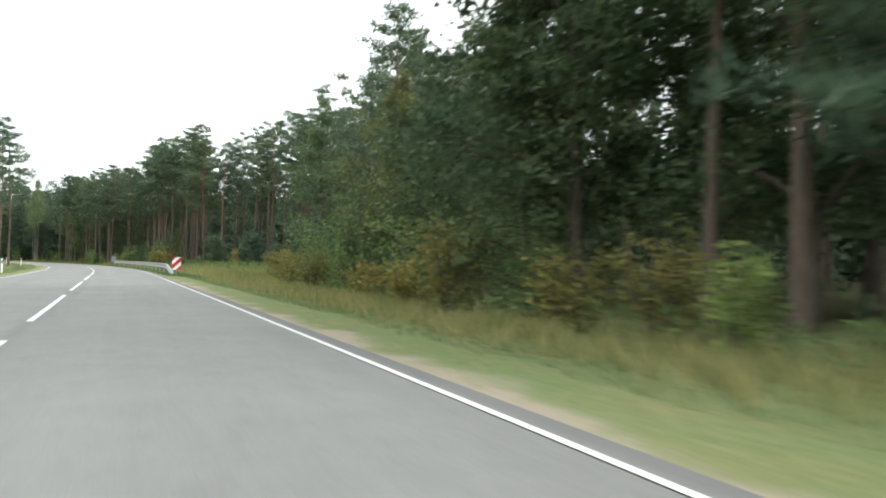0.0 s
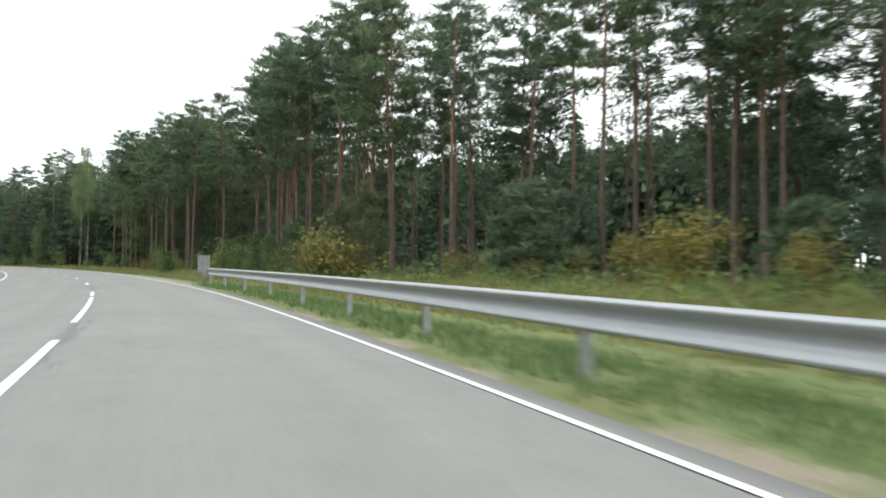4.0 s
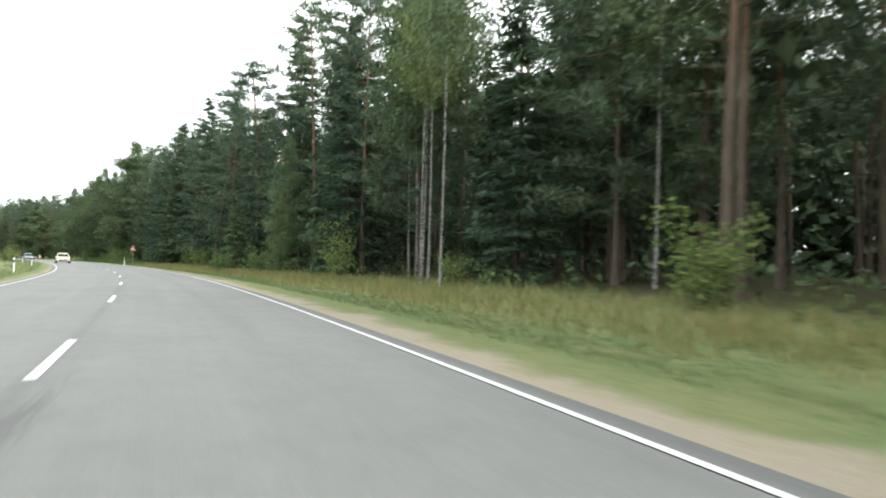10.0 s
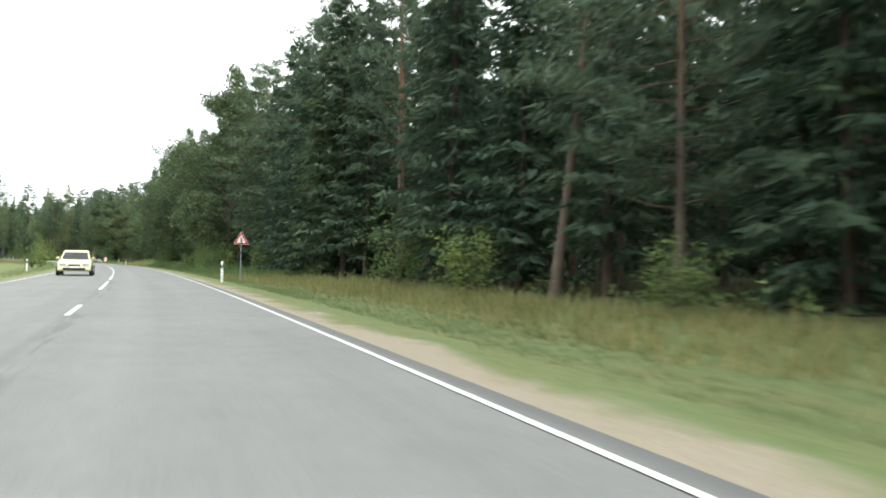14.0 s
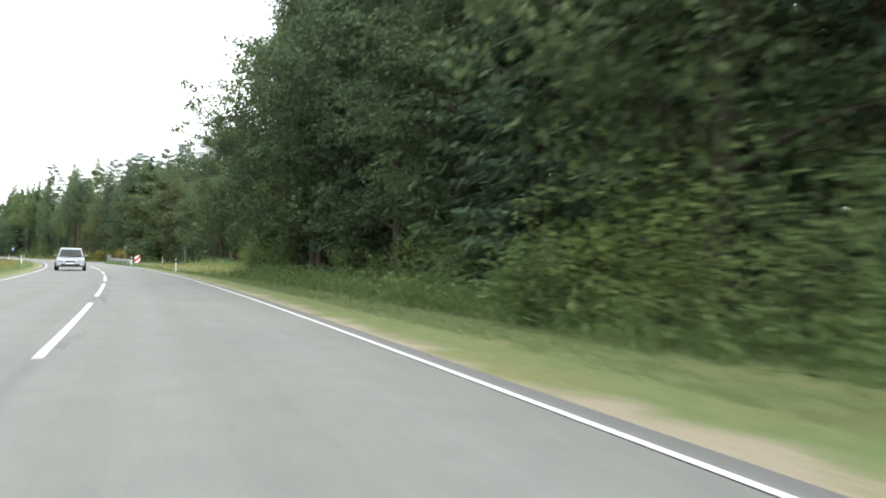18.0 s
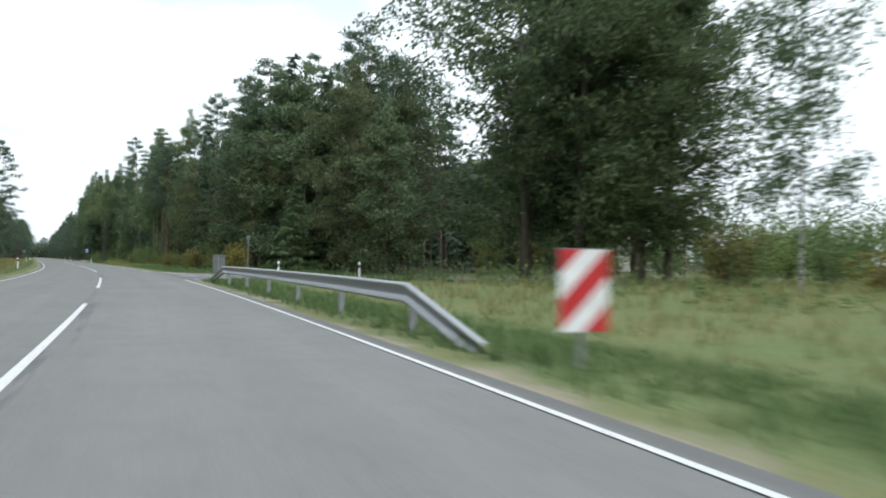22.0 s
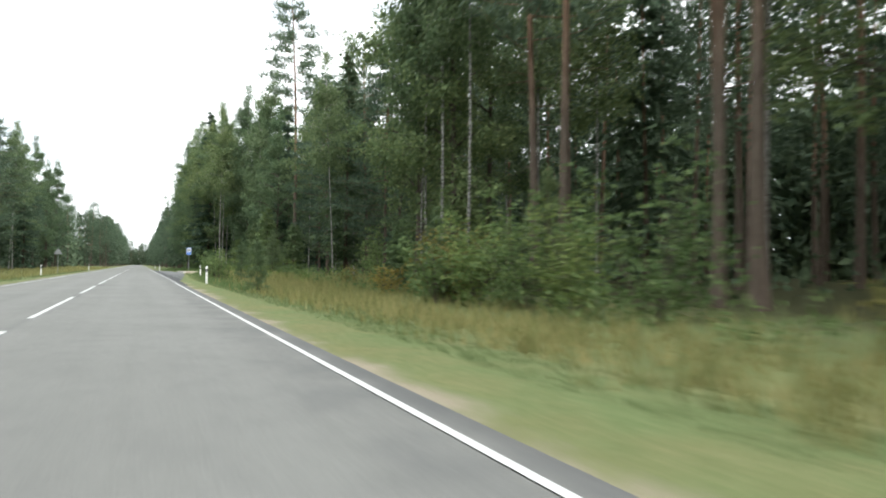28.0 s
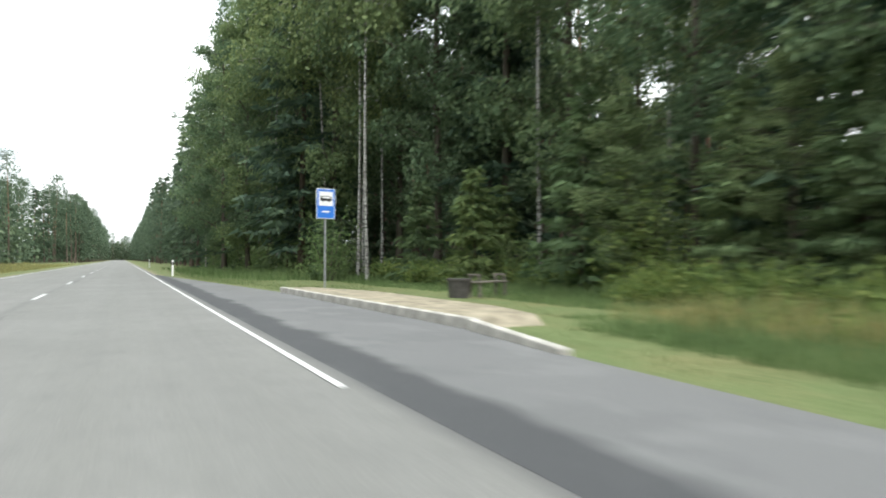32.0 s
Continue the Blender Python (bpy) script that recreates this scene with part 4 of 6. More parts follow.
# ---------------------------------------------------------------- the forest beside the road
# stretches of the right side: from, to, edge of the woods, kinds of trees
RIGHT = [
    (2, 18, 12.3, ("alder", "bushy_pine", "spruce", "oak", "bushy_pine")),
    (24, 40, 14.5, ("young_spruce", "alder", "young_pine")),
    (40, 112, 26.5, ("pine", "pine", "bushy_pine", "pine")),
    (112, 146, 20.0, ("pine", "pine", "pine", "pine")),
    (146, 198, 15.0, ("pine", "pine", "pine", "bushy_pine")),
    (198, 224, 16.0, ("birch", "spruce", "pine", "bushy_pine")),
    (224, 300, 14.5, ("spruce", "bushy_pine", "spruce", "bushy_pine", "pine")),
    (300, 336, 14.0, ("spruce", "bushy_pine", "spruce", "spruce", "spruce")),
    (336, 378, 13.0, ("oak", "oak", "bushy_pine", "spruce")),
    (468, 520, 15.0, ("spruce", "bushy_pine", "maple", "pine")),
    (520, 566, 15.6, ("birch", "pine", "birch", "aspen", "pine")),
    (566, 602, 19.0, ("pine", "alder", "birch", "bushy_pine")),
    (602, 636, 19.5, ("birch", "aspen", "spruce", "alder", "birch")),
    (636, 704, 12.4, ("aspen", "birch", "aspen", "spruce", "aspen")),
]
STEP = {40: 7.0, 112: 11.0, 146: 13.0, 198: 7.0}
SIZE = {24: 0.55, 40: 1.05, 112: 0.98, 146: 0.86, 198: 0.92, 224: 1.0, 300: 1.1, 336: 1.15, 468: 1.0, 520: 1.1, 566: 0.98, 602: 1.12, 636: 1.15}
VARIANTS = {"pine": 4, "bushy_pine": 2, "young_pine": 2, "spruce": 3, "young_spruce": 2, "birch": 3, "oak": 2, "maple": 2, "alder": 2, "aspen": 2, "bush": 3, "yellow_bush": 2}


def some(kind):
    return int(rng.randint(VARIANTS[kind]))


def in_clearing(s, n):
    """Small glades among the trees by the bus bay."""
    return n > 20.5 and (abs(s - (562.0 + 0.80 * n)) < 3.2 or (n > 23 and abs(s - (581.0 + 1.17 * n)) < 2.5 + 0.06 * n))


for _s0, _s1, _e, _kinds in RIGHT:
    for _row, (_off, _step) in enumerate(((0.0, 4.7), (5.5, 6.6))):
        _s = _s0 + rng.uniform(0.5, 3)
        _k = _row
        while _s < _s1:
            _kind = _kinds[(_k + rng.randint(2)) % len(_kinds)]
            _q = _e + _off + rng.uniform(0, 3.0)
            _kind = "bush" if in_clearing(_s, _q) else _kind
            plant(_kind, some(_kind), _s, _q, rng.uniform(0.85, 1.12) * SIZE.get(_s0, 1.0) * (0.9 if 180 < _s < 200 else 1.0))
            _s += (STEP.get(_s0, _step) if _row == 0 else _step) * rng.uniform(0.7, 1.3)
            _k += 1

# trees that stand out
for _kind, _v, _s, _n, _sc in (
        ("bushy_pine", 0, 36.0, 15.0, 0.8), ("bushy_pine", 1, 45.5, 19.5, 0.85), ("alder", 1, 24.5, 12.2, 0.58), ("alder", 0, 18.0, 12.4, 1.0), ("bushy_pine", 1, 17.5, 13.0, 0.9),
        ("birch", 2, 213.4, 15.6, 1.0), ("birch", 0, 214.4, 15.6, 1.05), ("birch", 1, 215.2, 15.6, 0.95),
        ("birch", 2, 218.6, 16.6, 0.92), ("birch", 2, 555.6, 16.0, 1.1), ("birch", 0, 579.6, 16.4, 0.9), ("birch", 1, 561.0, 17.0, 1.05), ("birch", 2, 559.3, 16.6, 1.0), ("alder", 0, 236.0, 12.8, 0.55), ("alder", 1, 237.5, 13.8, 0.75),
        ("oak", 0, 366.0, 13.5, 1.15), ("oak", 1, 369.0, 17.5, 1.1), ("oak", 1, 372.5, 13.2, 1.15), ("oak", 0, 377.0, 15.5, 1.0), ("oak", 1, 381.0, 13.4, 1.08), ("oak", 0, 389.0, 17.0, 0.95), ("oak", 1, 378.0, 24.0, 0.95), ("oak", 0, 386.0, 27.0, 0.85),
        ("oak", 0, 415.5, 39.5, 0.88), ("oak", 1, 417.3, 42.0, 0.78), ("oak", 1, 413.0, 44.0, 0.75), ("oak", 0, 414.2, 41.0, 0.85), ("maple", 0, 402.5, 29.0, 0.5),
        ("birch", 3, 421.5, 22.5, 0.85), ("oak", 1, 433.3, 22.1, 1.15), ("bushy_pine", 1, 435.8, 27.8, 1.05), ("oak", 0, 439.3, 26.0, 1.25), ("oak", 1, 438.0, 30.0, 1.1), ("oak", 0, 437.0, 24.5, 1.05), ("maple", 1, 460.5, 25.0, 1.1), ("alder", 1, 457.8, 31.5, 0.62), ("oak", 1, 436.4, 20.6, 1.15), ("oak", 1, 452.0, 36.0, 0.95), ("oak", 0, 455.5, 40.0, 0.9), ("oak", 0, 430.5, 25.0, 0.9), ("oak", 1, 431.0, 24.0, 0.7), ("oak", 1, 463.7, 45.5, 1.05), ("oak", 0, 466.0, 51.0, 0.95), ("alder", 0, 468.0, 38.0, 0.55),
        ("alder", 0, 456.0, 20.5, 1.15), ("maple", 1, 459.0, 18.5, 1.12), ("spruce", 0, 467.0, 19.5, 1.0), ("spruce", 2, 471.0, 17.0, 1.05), ("alder", 1, 466.5, 17.0, 1.2), ("maple", 0, 465.5, 22.5, 1.3), ("alder", 1, 469.0, 15.4, 1.2), ("pine", 1, 467.0, 22.0, 1.15),
        ("yellow_bush", 1, 462.0, 34.0, 1.2), ("pine", 1, 464.0, 22.0, 1.0), ("maple", 0, 471.5, 18.0, 1.3),
        ("pine", 0, 474.0, 24.0, 1.0), ("young_spruce", 1, 460.6, 14.6, 1.0), ("oak", 0, 474.5, 14.6, 0.95), ("alder", 0, 485.0, 11.6, 0.22), ("alder", 1, 489.0, 11.8, 0.2), ("alder", 0, 494.0, 11.5, 0.2),
        ("birch", 1, 590.0, 19.5, 0.8), ("maple", 0, 109.0, 13.8, 0.42), ("bushy_pine", 1, 28.5, 15.8, 0.5), ("young_spruce", 0, 553.0, 12.6, 0.65), ("bush", 2, 538.0, 12.0, 0.8), ("bush", 2, 541.0, 12.2, 0.9), ("bush", 1, 543.5, 12.0, 1.1), ("bush", 2, 546.0, 12.8, 0.75), ("alder", 0, 549.0, 12.8, 0.28), ("alder", 1, 541.0, 13.0, 0.26),
        ("pine", 2, 605.3, 18.6, 1.4), ("alder", 0, 575.6, 8.7, 0.24), ("alder", 0, 554.2, 6.6, 0.2), ("alder", 1, 614.5, 16.6, 0.42), ("alder", 0, 620.0, 16.2, 0.55), ("alder", 1, 596.5, 14.5, 0.3), ("birch", 1, 641.5, 16.0, 1.25), ("alder", 1, 611.0, 17.6, 1.1), ("aspen", 1, 637.5, 17.6, 1.2), ("aspen", 0, 633.0, 19.5, 1.2), ("aspen", 1, 645.5, 14.2, 1.15), ("alder", 0, 609.0, 16.8, 0.5), ("alder", 1, 612.5, 16.6, 0.33), ("alder", 0, 606.5, 16.0, 0.3), ("aspen", 0, 620.0, 18.8, 1.0), ("birch", 2, 628.0, 18.2, 1.15), ("birch", 1, 339.8, 15.0, 1.0), ("birch", 2, 346.5, 15.0, 1.0), ("birch", 0, 645.0, 13.5, 1.2), ("young_spruce", 1, 622.0, 16.0, 0.95), ("young_spruce", 0, 628.0, 15.0, 1.0),
        ("young_spruce", 1, 616.0, 16.5, 0.8), ("young_spruce", 0, 634.0, 15.2, 1.0), ("birch", 2, 640.0, 14.0, 1.2), ("birch", 0, 652.0, 12.0, 1.25), ("birch", 1, 690.0, 11.0, 1.1), ("aspen", 0, 660.0, 11.2, 1.08), ("aspen", 1, 671.0, 10.8, 1.05), ("aspen", 0, 683.0, 11.2, 1.05)):
    plant(_kind, _v, _s, _n, _sc)

# single pines of the forest edge: lateral, then places along the road with stoutness
for _n, _row in (
        (28.0, ((83.9, 1.1), (87.8, 1.0), (89.2, 1.0), (94.4, 1.0), (95.4, 1.2), (97.0, 1.0), (103.3, 1.0), (141.6, 1.0), (148.9, 1.0), (153.3, 1.1), (158.1, 1.0), (160.0, 1.0))),
        (21.0, ((119.6, 1.0), (120.4, 1.2), (123.3, 1.0), (124, 0.95), (126.1, 1.0), (130.1, 1.1), (136.8, 1.0), (140.4, 0.9), (147.8, 1.0), (150.9, 1.05))),
        (19.5, ((132.8, 1.0), (135.4, 1.25), (138.3, 1.0), (139.4, 0.95), (141.4, 1.0), (143.2, 1.25), (147.0, 1.0))),
        (14.2, ((152.4, 1.0), (154.4, 1.5), (154.9, 1.0), (161.8, 0.9), (163.6, 1.2), (164.5, 1.15), (167.7, 1.0), (170.3, 1.0), (178.7, 1.25), (180.7, 1.05), (181.3, 1.2), (184.4, 0.9), (186.1, 0.95), (191.1, 1.0))),
        (15.5, ((223.9, 1.0), (226.8, 1.05), (254.0, 1.35), (535.6, 1.2), (536.6, 0.9))),
        (20.0, ((289.4, 1.0), (292.3, 1.05), (307.4, 1.0), (317.1, 1.15))),
        (16.0, ((476.8, 1.2), (483.5, 1.05), (484.8, 0.9))),
        (13.0, ((9.4, 1.0), (11.3, 0.9)))):
    for _s, _w in _row:
        plant("pine", some("pine"), _s, _n + rng.uniform(-0.2, 0.2), rng.uniform(0.95, 1.05) * (1.0 if _n > 19 else 0.86 if _s < 200 and _n > 14 else 1.0), None, 0.0, _w)
for _kind, _v, _s, _n, _sc in (("yellow_bush", 0, 164.9, 12.0, 0.9), ("bush", 1, 139.5, 14.0, 1.2), ("bush", 1, 313.9, 12.4, 1.1), ("bush", 2, 328.8, 12.0, 0.9), ("bush", 2, 331.0, 10.6, 0.75), ("bush", 2, 333.2, 10.6, 0.85), ("bush", 2, 335.5, 10.0, 0.75), ("bush", 1, 338.7, 9.2, 0.85), ("yellow_bush", 0, 551.0, 11.5, 0.8), ("bush", 1, 545.0, 11.2, 0.9)):
    plant(_kind, _v, _s, _n, _sc)
plant("birch", 0, 205.1, 12.4, 1.0, None, 0.0, 0.68)
plant("birch", 1, 208.8, 13.1, 1.15, None, 0.0, 0.75)
plant("pine", 0, 130.5, 20.5, 1.05, None, 5.0)
plant("pine", 2, 266.5, 13.2, 1.0, None, 7.0, 0.8)
for _kind, _v, _s, _n, _sc in (
        ("alder", 1, 45.0, 13.4, 0.75), ("maple", 0, 31.0, 13.2, 0.75), ("bushy_pine", 1, 53.0, 20.0, 0.85), ("yellow_bush", 1, 48.6, 11.8, 0.9),
        ("yellow_bush", 1, 64.2, 15.6, 0.8), ("yellow_bush", 0, 66.6, 16.4, 0.95), ("yellow_bush", 1, 62.0, 16.0, 0.7), ("young_pine", 1, 69.5, 20.0, 0.98), ("young_pine", 0, 60.0, 20.0, 0.9), ("young_pine", 1, 72.5, 20.6, 0.7),
        ("pine", 1, 104.0, 26.5, 1.08), ("pine", 3, 110.0, 26.0, 1.05), ("pine", 1, 113.5, 28.0, 1.08), ("pine", 3, 119.0, 27.5, 1.08), ("pine", 1, 124.0, 28.0, 1.08),
        ("maple", 1, 110.6, 13.0, 0.32), ("yellow_bush", 1, 109.4, 11.6, 1.35), ("bush", 2, 112.4, 13.6, 1.0), ("yellow_bush", 0, 108.0, 12.4, 1.5),
        ("alder", 0, 127.8, 15.8, 0.38), ("young_spruce", 1, 123.5, 14.8, 0.56), ("young_spruce", 0, 124.8, 15.8, 0.7), ("yellow_bush", 1, 119.7, 15.0, 1.0), ("yellow_bush", 0, 122.1, 15.0, 0.7), ("bush", 2, 143.2, 19.0, 1.0),
        ("bush", 1, 152.9, 11.2, 0.95), ("young_spruce", 0, 151.3, 11.0, 0.5), ("young_spruce", 0, 150.5, 11.2, 0.48), ("aspen", 1, 177.5, 15.0, 0.7),
        ("bush", 2, 247.0, 9.9, 0.62), ("yellow_bush", 1, 464.0, 40.5, 1.6), ("spruce", 1, 583.0, 18.6, 0.95), ("bushy_pine", 0, 587.5, 20.0, 1.0), ("bushy_pine", 0, 170.5, 20.0, 1.08), ("bushy_pine", 1, 174.5, 20.5, 1.1), ("pine", 3, 172.0, 17.5, 1.0), ("pine", 1, 168.5, 22.0, 1.05), ("bush", 2, 321.8, 15.0, 0.85), ("spruce", 2, 302.0, 14.0, 1.0), ("spruce", 0, 306.0, 14.2, 1.05), ("spruce", 2, 297.5, 13.8, 1.0), ("spruce", 1, 311.0, 14.6, 1.0),
        ("bush", 2, 385.4, 12.4, 0.95), ("bush", 2, 387.6, 14.4, 1.15), ("bush", 2, 390.6, 16.4, 1.2), ("bush", 2, 383.6, 11.8, 0.9), ("bush", 2, 386.0, 16.6, 1.4), ("bush", 2, 377.5, 12.2, 1.0), ("bush", 2, 374.5, 12.0, 1.0), ("bush", 2, 379.2, 13.4, 1.3), ("bush", 2, 381.0, 12.6, 1.2), ("bush", 2, 383.0, 14.6, 1.5), ("oak", 1, 388.0, 16.6, 0.5), ("oak", 0, 385.4, 14.2, 0.45),
        ("bush", 1, 577.4, 7.2, 0.85), ("bush", 2, 578.6, 7.8, 0.6), ("pine", 1, 577.2, 21.4, 1.1),
        ("alder", 0, 128.0, 14.2, 0.3), ("young_spruce", 1, 131.0, 14.0, 0.5), ("bush", 2, 337.0, 10.8, 1.1), ("bush", 1, 341.0, 11.2, 1.15)):
    plant(_kind, _v, _s, _n, _sc)

# bushes and young trees in front of the woods: from, to, lateral from, lateral to, spacing, kinds
for _s0, _s1, _n0, _n1, _step, _kinds in (
        (4, 40, 9.6, 11.6, 2.3, ("yellow_bush", "bush", "yellow_bush")),
        (40, 112, 14.0, 24.0, 1.6, ("yellow_bush", "young_pine", "yellow_bush", "bush", "yellow_bush")),
        (112, 165, 13.0, 16.0, 3.6, ("bush", "yellow_bush", "bush", "yellow_bush")),
        (165, 232, 12.0, 14.0, 13.0, ("bush", "bush", "bush")),
        (240, 286, 11.2, 13.2, 9.0, ("bush", "young_spruce", "bush", "bush")),
        (342, 366, 11.4, 12.8, 4.5, ("bush", "bush", "bush")),
        (366, 392, 15.5, 34.0, 0.9, ("bush", "bush", "bush")),
        (382, 428, 15.0, 32.0, 1.5, ("bush", "bush", "yellow_bush")),
        (467, 508, 10.4, 13.0, 2.3, ("yellow_bush", "yellow_bush", "bush")),
        (508, 566, 11.4, 13.5, 5.5, ("bush", "yellow_bush", "bush")),
        (586, 612, 14.0, 17.0, 5.0, ("young_spruce", "bush")),
        (612, 636, 16.4, 18.0, 2.6, ("young_spruce", "bush", "bush")), (636, 690, 11.5, 13.2, 2.8, ("bush", "young_spruce", "bush"))):
    _s, _k = _s0 + 1.0, 0
    while _s < _s1:
        _kind = _kinds[_k % len(_kinds)]
        plant(_kind, some(_kind), _s, rng.uniform(_n0, _n1), rng.uniform(0.7, 1.15))
        _s += _step * rng.uniform(0.6, 1.4)
        _k += 1

for _s, _n in ((428.0, 34.0), (431.0, 38.0), (434.0, 36.5), (436.0, 41.0), (439.0, 39.0), (433.0, 43.0), (427.0, 39.0), (440.0, 45.0), (437.0, 47.0), (449.5, 36.0), (452.0, 40.0), (455.0, 44.0), (450.0, 44.0), (453.0, 48.0), (458.0, 40.0)):
    plant("bush", 2, _s, _n, 0.95)
for _k in range(34):                                      # hedges beyond the field
    plant("bush", 2, rng.uniform(405, 470) if _k % 2 else rng.uniform(425, 440), rng.uniform(44, 72), rng.uniform(1.0, 1.6))
# left side, near the road where it is seen
for _s in np.arange(426, 700, 6.5):
    _kind = ("spruce", "birch", "bushy_pine", "aspen", "spruce")[rng.randint(5)]
    plant(_kind, some(_kind), float(_s) + rng.uniform(-2, 2), -14.8 - rng.uniform(0, 3), rng.uniform(0.85, 1.05))
plant("bush", 2, 352.0, -7.6, 1.0)
plant("bush", 2, 353.6, -8.6, 0.9)
for _s, _n, _sc in ((84.0, -10.6, 0.9), (97.0, -9.4, 0.85), (107.0, -8.6, 0.85), (115.0, -7.2, 0.9), (128.0, -8.4, 0.8), (158.0, -8.8, 0.9), (172.0, -7.8, 1.0), (190.0, -9.2, 0.95)):
    plant("pine", 3, _s, _n, _sc)
plant("bushy_pine", 1, 533.0, -10.2, 0.95)


# ---------------------------------------------------------------- woods behind, joined
def joined(name, pieces, mat, label, category):
    V, T = merged(pieces)
    return tagged(new(name, mesh_of(name, V, T, mat)), label, category, kind="stuff")


_low = [(pine(200, 21, 0.45, 2.6, detail=0.26), 1), (pine(201, 20, 0.3, 2.8, dense=1.1, detail=0.26), 1), (pine(202, 22.5, 0.52, 2.4, detail=0.26), 1),
        (spruce(203, 19, 3.2, 0.08, detail=0.25, dense=0.58), 0), (spruce(204, 21, 3.1, 0.14, detail=0.25, dense=0.58), 0),
        (broadleaf(205, 17, 2.9, 0.25, 130, 10, 0.34, 0.4, 1.0, 0.009), 2)]


def stem_only(geo, seg):
    """A tree deep in the woods keeps its trunk and crown, not its twigs."""
    (v, t), crown = geo
    return (v[:9 * seg], t[(t < 9 * seg).all(axis=1)]), crown


_low = [(stem_only(g, q), k) for (g, k), q in zip(_low, (9, 9, 9, 7, 7, 8))]


def far_tree(which, s, n, scale, woods_, leaves_):
    (trunk, crown), _kind_ = _low[which]
    x, y = plan(s, n)
    a = rng.uniform(0, 6.3)
    c, d = math.cos(a) * scale, math.sin(a) * scale
    M = np.array([[c, -d, 0], [d, c, 0], [0, 0, scale]])
    o = np.array([float(x), float(y), float(ground_z(s, n))])
    woods_.append((trunk[0] @ M.T + o, trunk[1]))
    leaves_.append((crown[0] @ M.T + o, crown[1]))


def edge_at(s):
    for a, b, e, k in RIGHT:
        if a <= s < b:
            return e
    return 15.0


_wd, _lv = [], []
for _s in np.arange(-24, 760, 4.9):                       # right side, behind the first rows
    if 374 < _s < 455:
        continue
    _deep = 20 if 340 < _s < 374 else 26 if 40 < _s < 200 else 34
    for _n in np.arange(11.5, _deep, 6.8):
        _q = edge_at(_s) + _n + rng.uniform(-2.2, 2.2)
        if (_s > 450 and _s < 424 + 1.46 * (_q - 1.2)) or in_clearing(_s, _q):
            continue
        far_tree(rng.choice(6, p=[0.24, 0.18, 0.2, 0.17, 0.13, 0.08]), _s + rng.uniform(-1.7, 1.7), _q, rng.uniform(0.85, 1.1) * (1.12 if _s > 470 and _n > 17 else 1.0) * (0.80 if 108 < _s < 165 else 1.0), _wd, _lv)
for _s in np.arange(702, 1300, 7.0):                      # far right edge along the straight
    for _n in (12.0, 17.5):
        far_tree(rng.randint(3, 6) if _n < 20 else rng.randint(6), _s + rng.uniform(-2.5, 2.5), _n + rng.uniform(-1, 2.5), rng.uniform(1.0, 1.3), _wd, _lv)
for _s in np.arange(380, 1300, 6.5):                      # left side along the straight
    for _n in (15.0, 21.5):
        _q = _n + float(np.interp(_s, [640, 660, 810, 835], [0, 3.0, 3.0, -6.0]))
        far_tree(rng.randint(6), _s + rng.uniform(-2.5, 2.5), -_q - rng.uniform(0, 3), rng.uniform(0.78, 1.0) * (1.2 if _s > 815 else 1.0), _wd, _lv)
for _s in np.arange(-60, 380, 6.0):                        # left side of the bend, well back from the road
    for _n in (38.0, 44.0):
        far_tree(rng.randint(6), _s + rng.uniform(-3, 3), -_n - rng.uniform(0, 4), rng.uniform(0.8, 1.05), _wd, _lv)
for _n in np.arange(-50, 60, 4.0):                        # where the straight ends far ahead
    for _s in (1290, 1304, 1320):
        far_tree(rng.randint(6), _s + rng.uniform(-4, 4), _n + rng.uniform(-2, 2), rng.uniform(0.8, 1.1), _wd, _lv)
for _s in np.arange(330, 560, 5.0):                       # woods beyond the fields
    for _n in (150.0, 162.0):
        far_tree(rng.randint(6), _s + rng.uniform(-3, 3), _n + rng.uniform(-6, 6), rng.uniform(0.32, 0.55), _wd, _lv)
_thin = [(spruce(206, 19, 3.6, 0.12, detail=0.2, dense=0.34), 0), (broadleaf(207, 18, 3.4, 0.3, 48, 7, 0.95, 0.2, 1.0, 0.009), 0), (spruce(208, 21, 3.4, 0.3, detail=0.2, dense=0.3), 0)]
_keep = _low
_low = [(stem_only(g, q), k) for (g, k), q in zip(_thin, (7, 8, 7))]
for _s in np.arange(-80, 700, 9.0):                       # depth of the woods on both sides
    for _n in np.arange(0, 42, 8.5):
        _l = -(52.0 if _s < 380 else 29.0) - _n
        far_tree(rng.randint(3), _s + rng.uniform(-2.5, 2.5), _l + rng.uniform(-2.5, 2.5), rng.uniform(0.85, 1.1), _wd, _lv)
        if _s < 350 or _s > 590:
            far_tree(rng.randint(3), _s + rng.uniform(-2.5, 2.5), 68.0 + _n + rng.uniform(-2.5, 2.5), rng.uniform(0.85, 1.1), _wd, _lv)
_low = _keep
joined("woods_trunks", _wd, M_PINE_BARK, "many trunks standing close in the dark forest", "forest")
joined("woods_crowns", _lv, M_WOODS, "dark green crowns of the forest behind the edge", "forest")

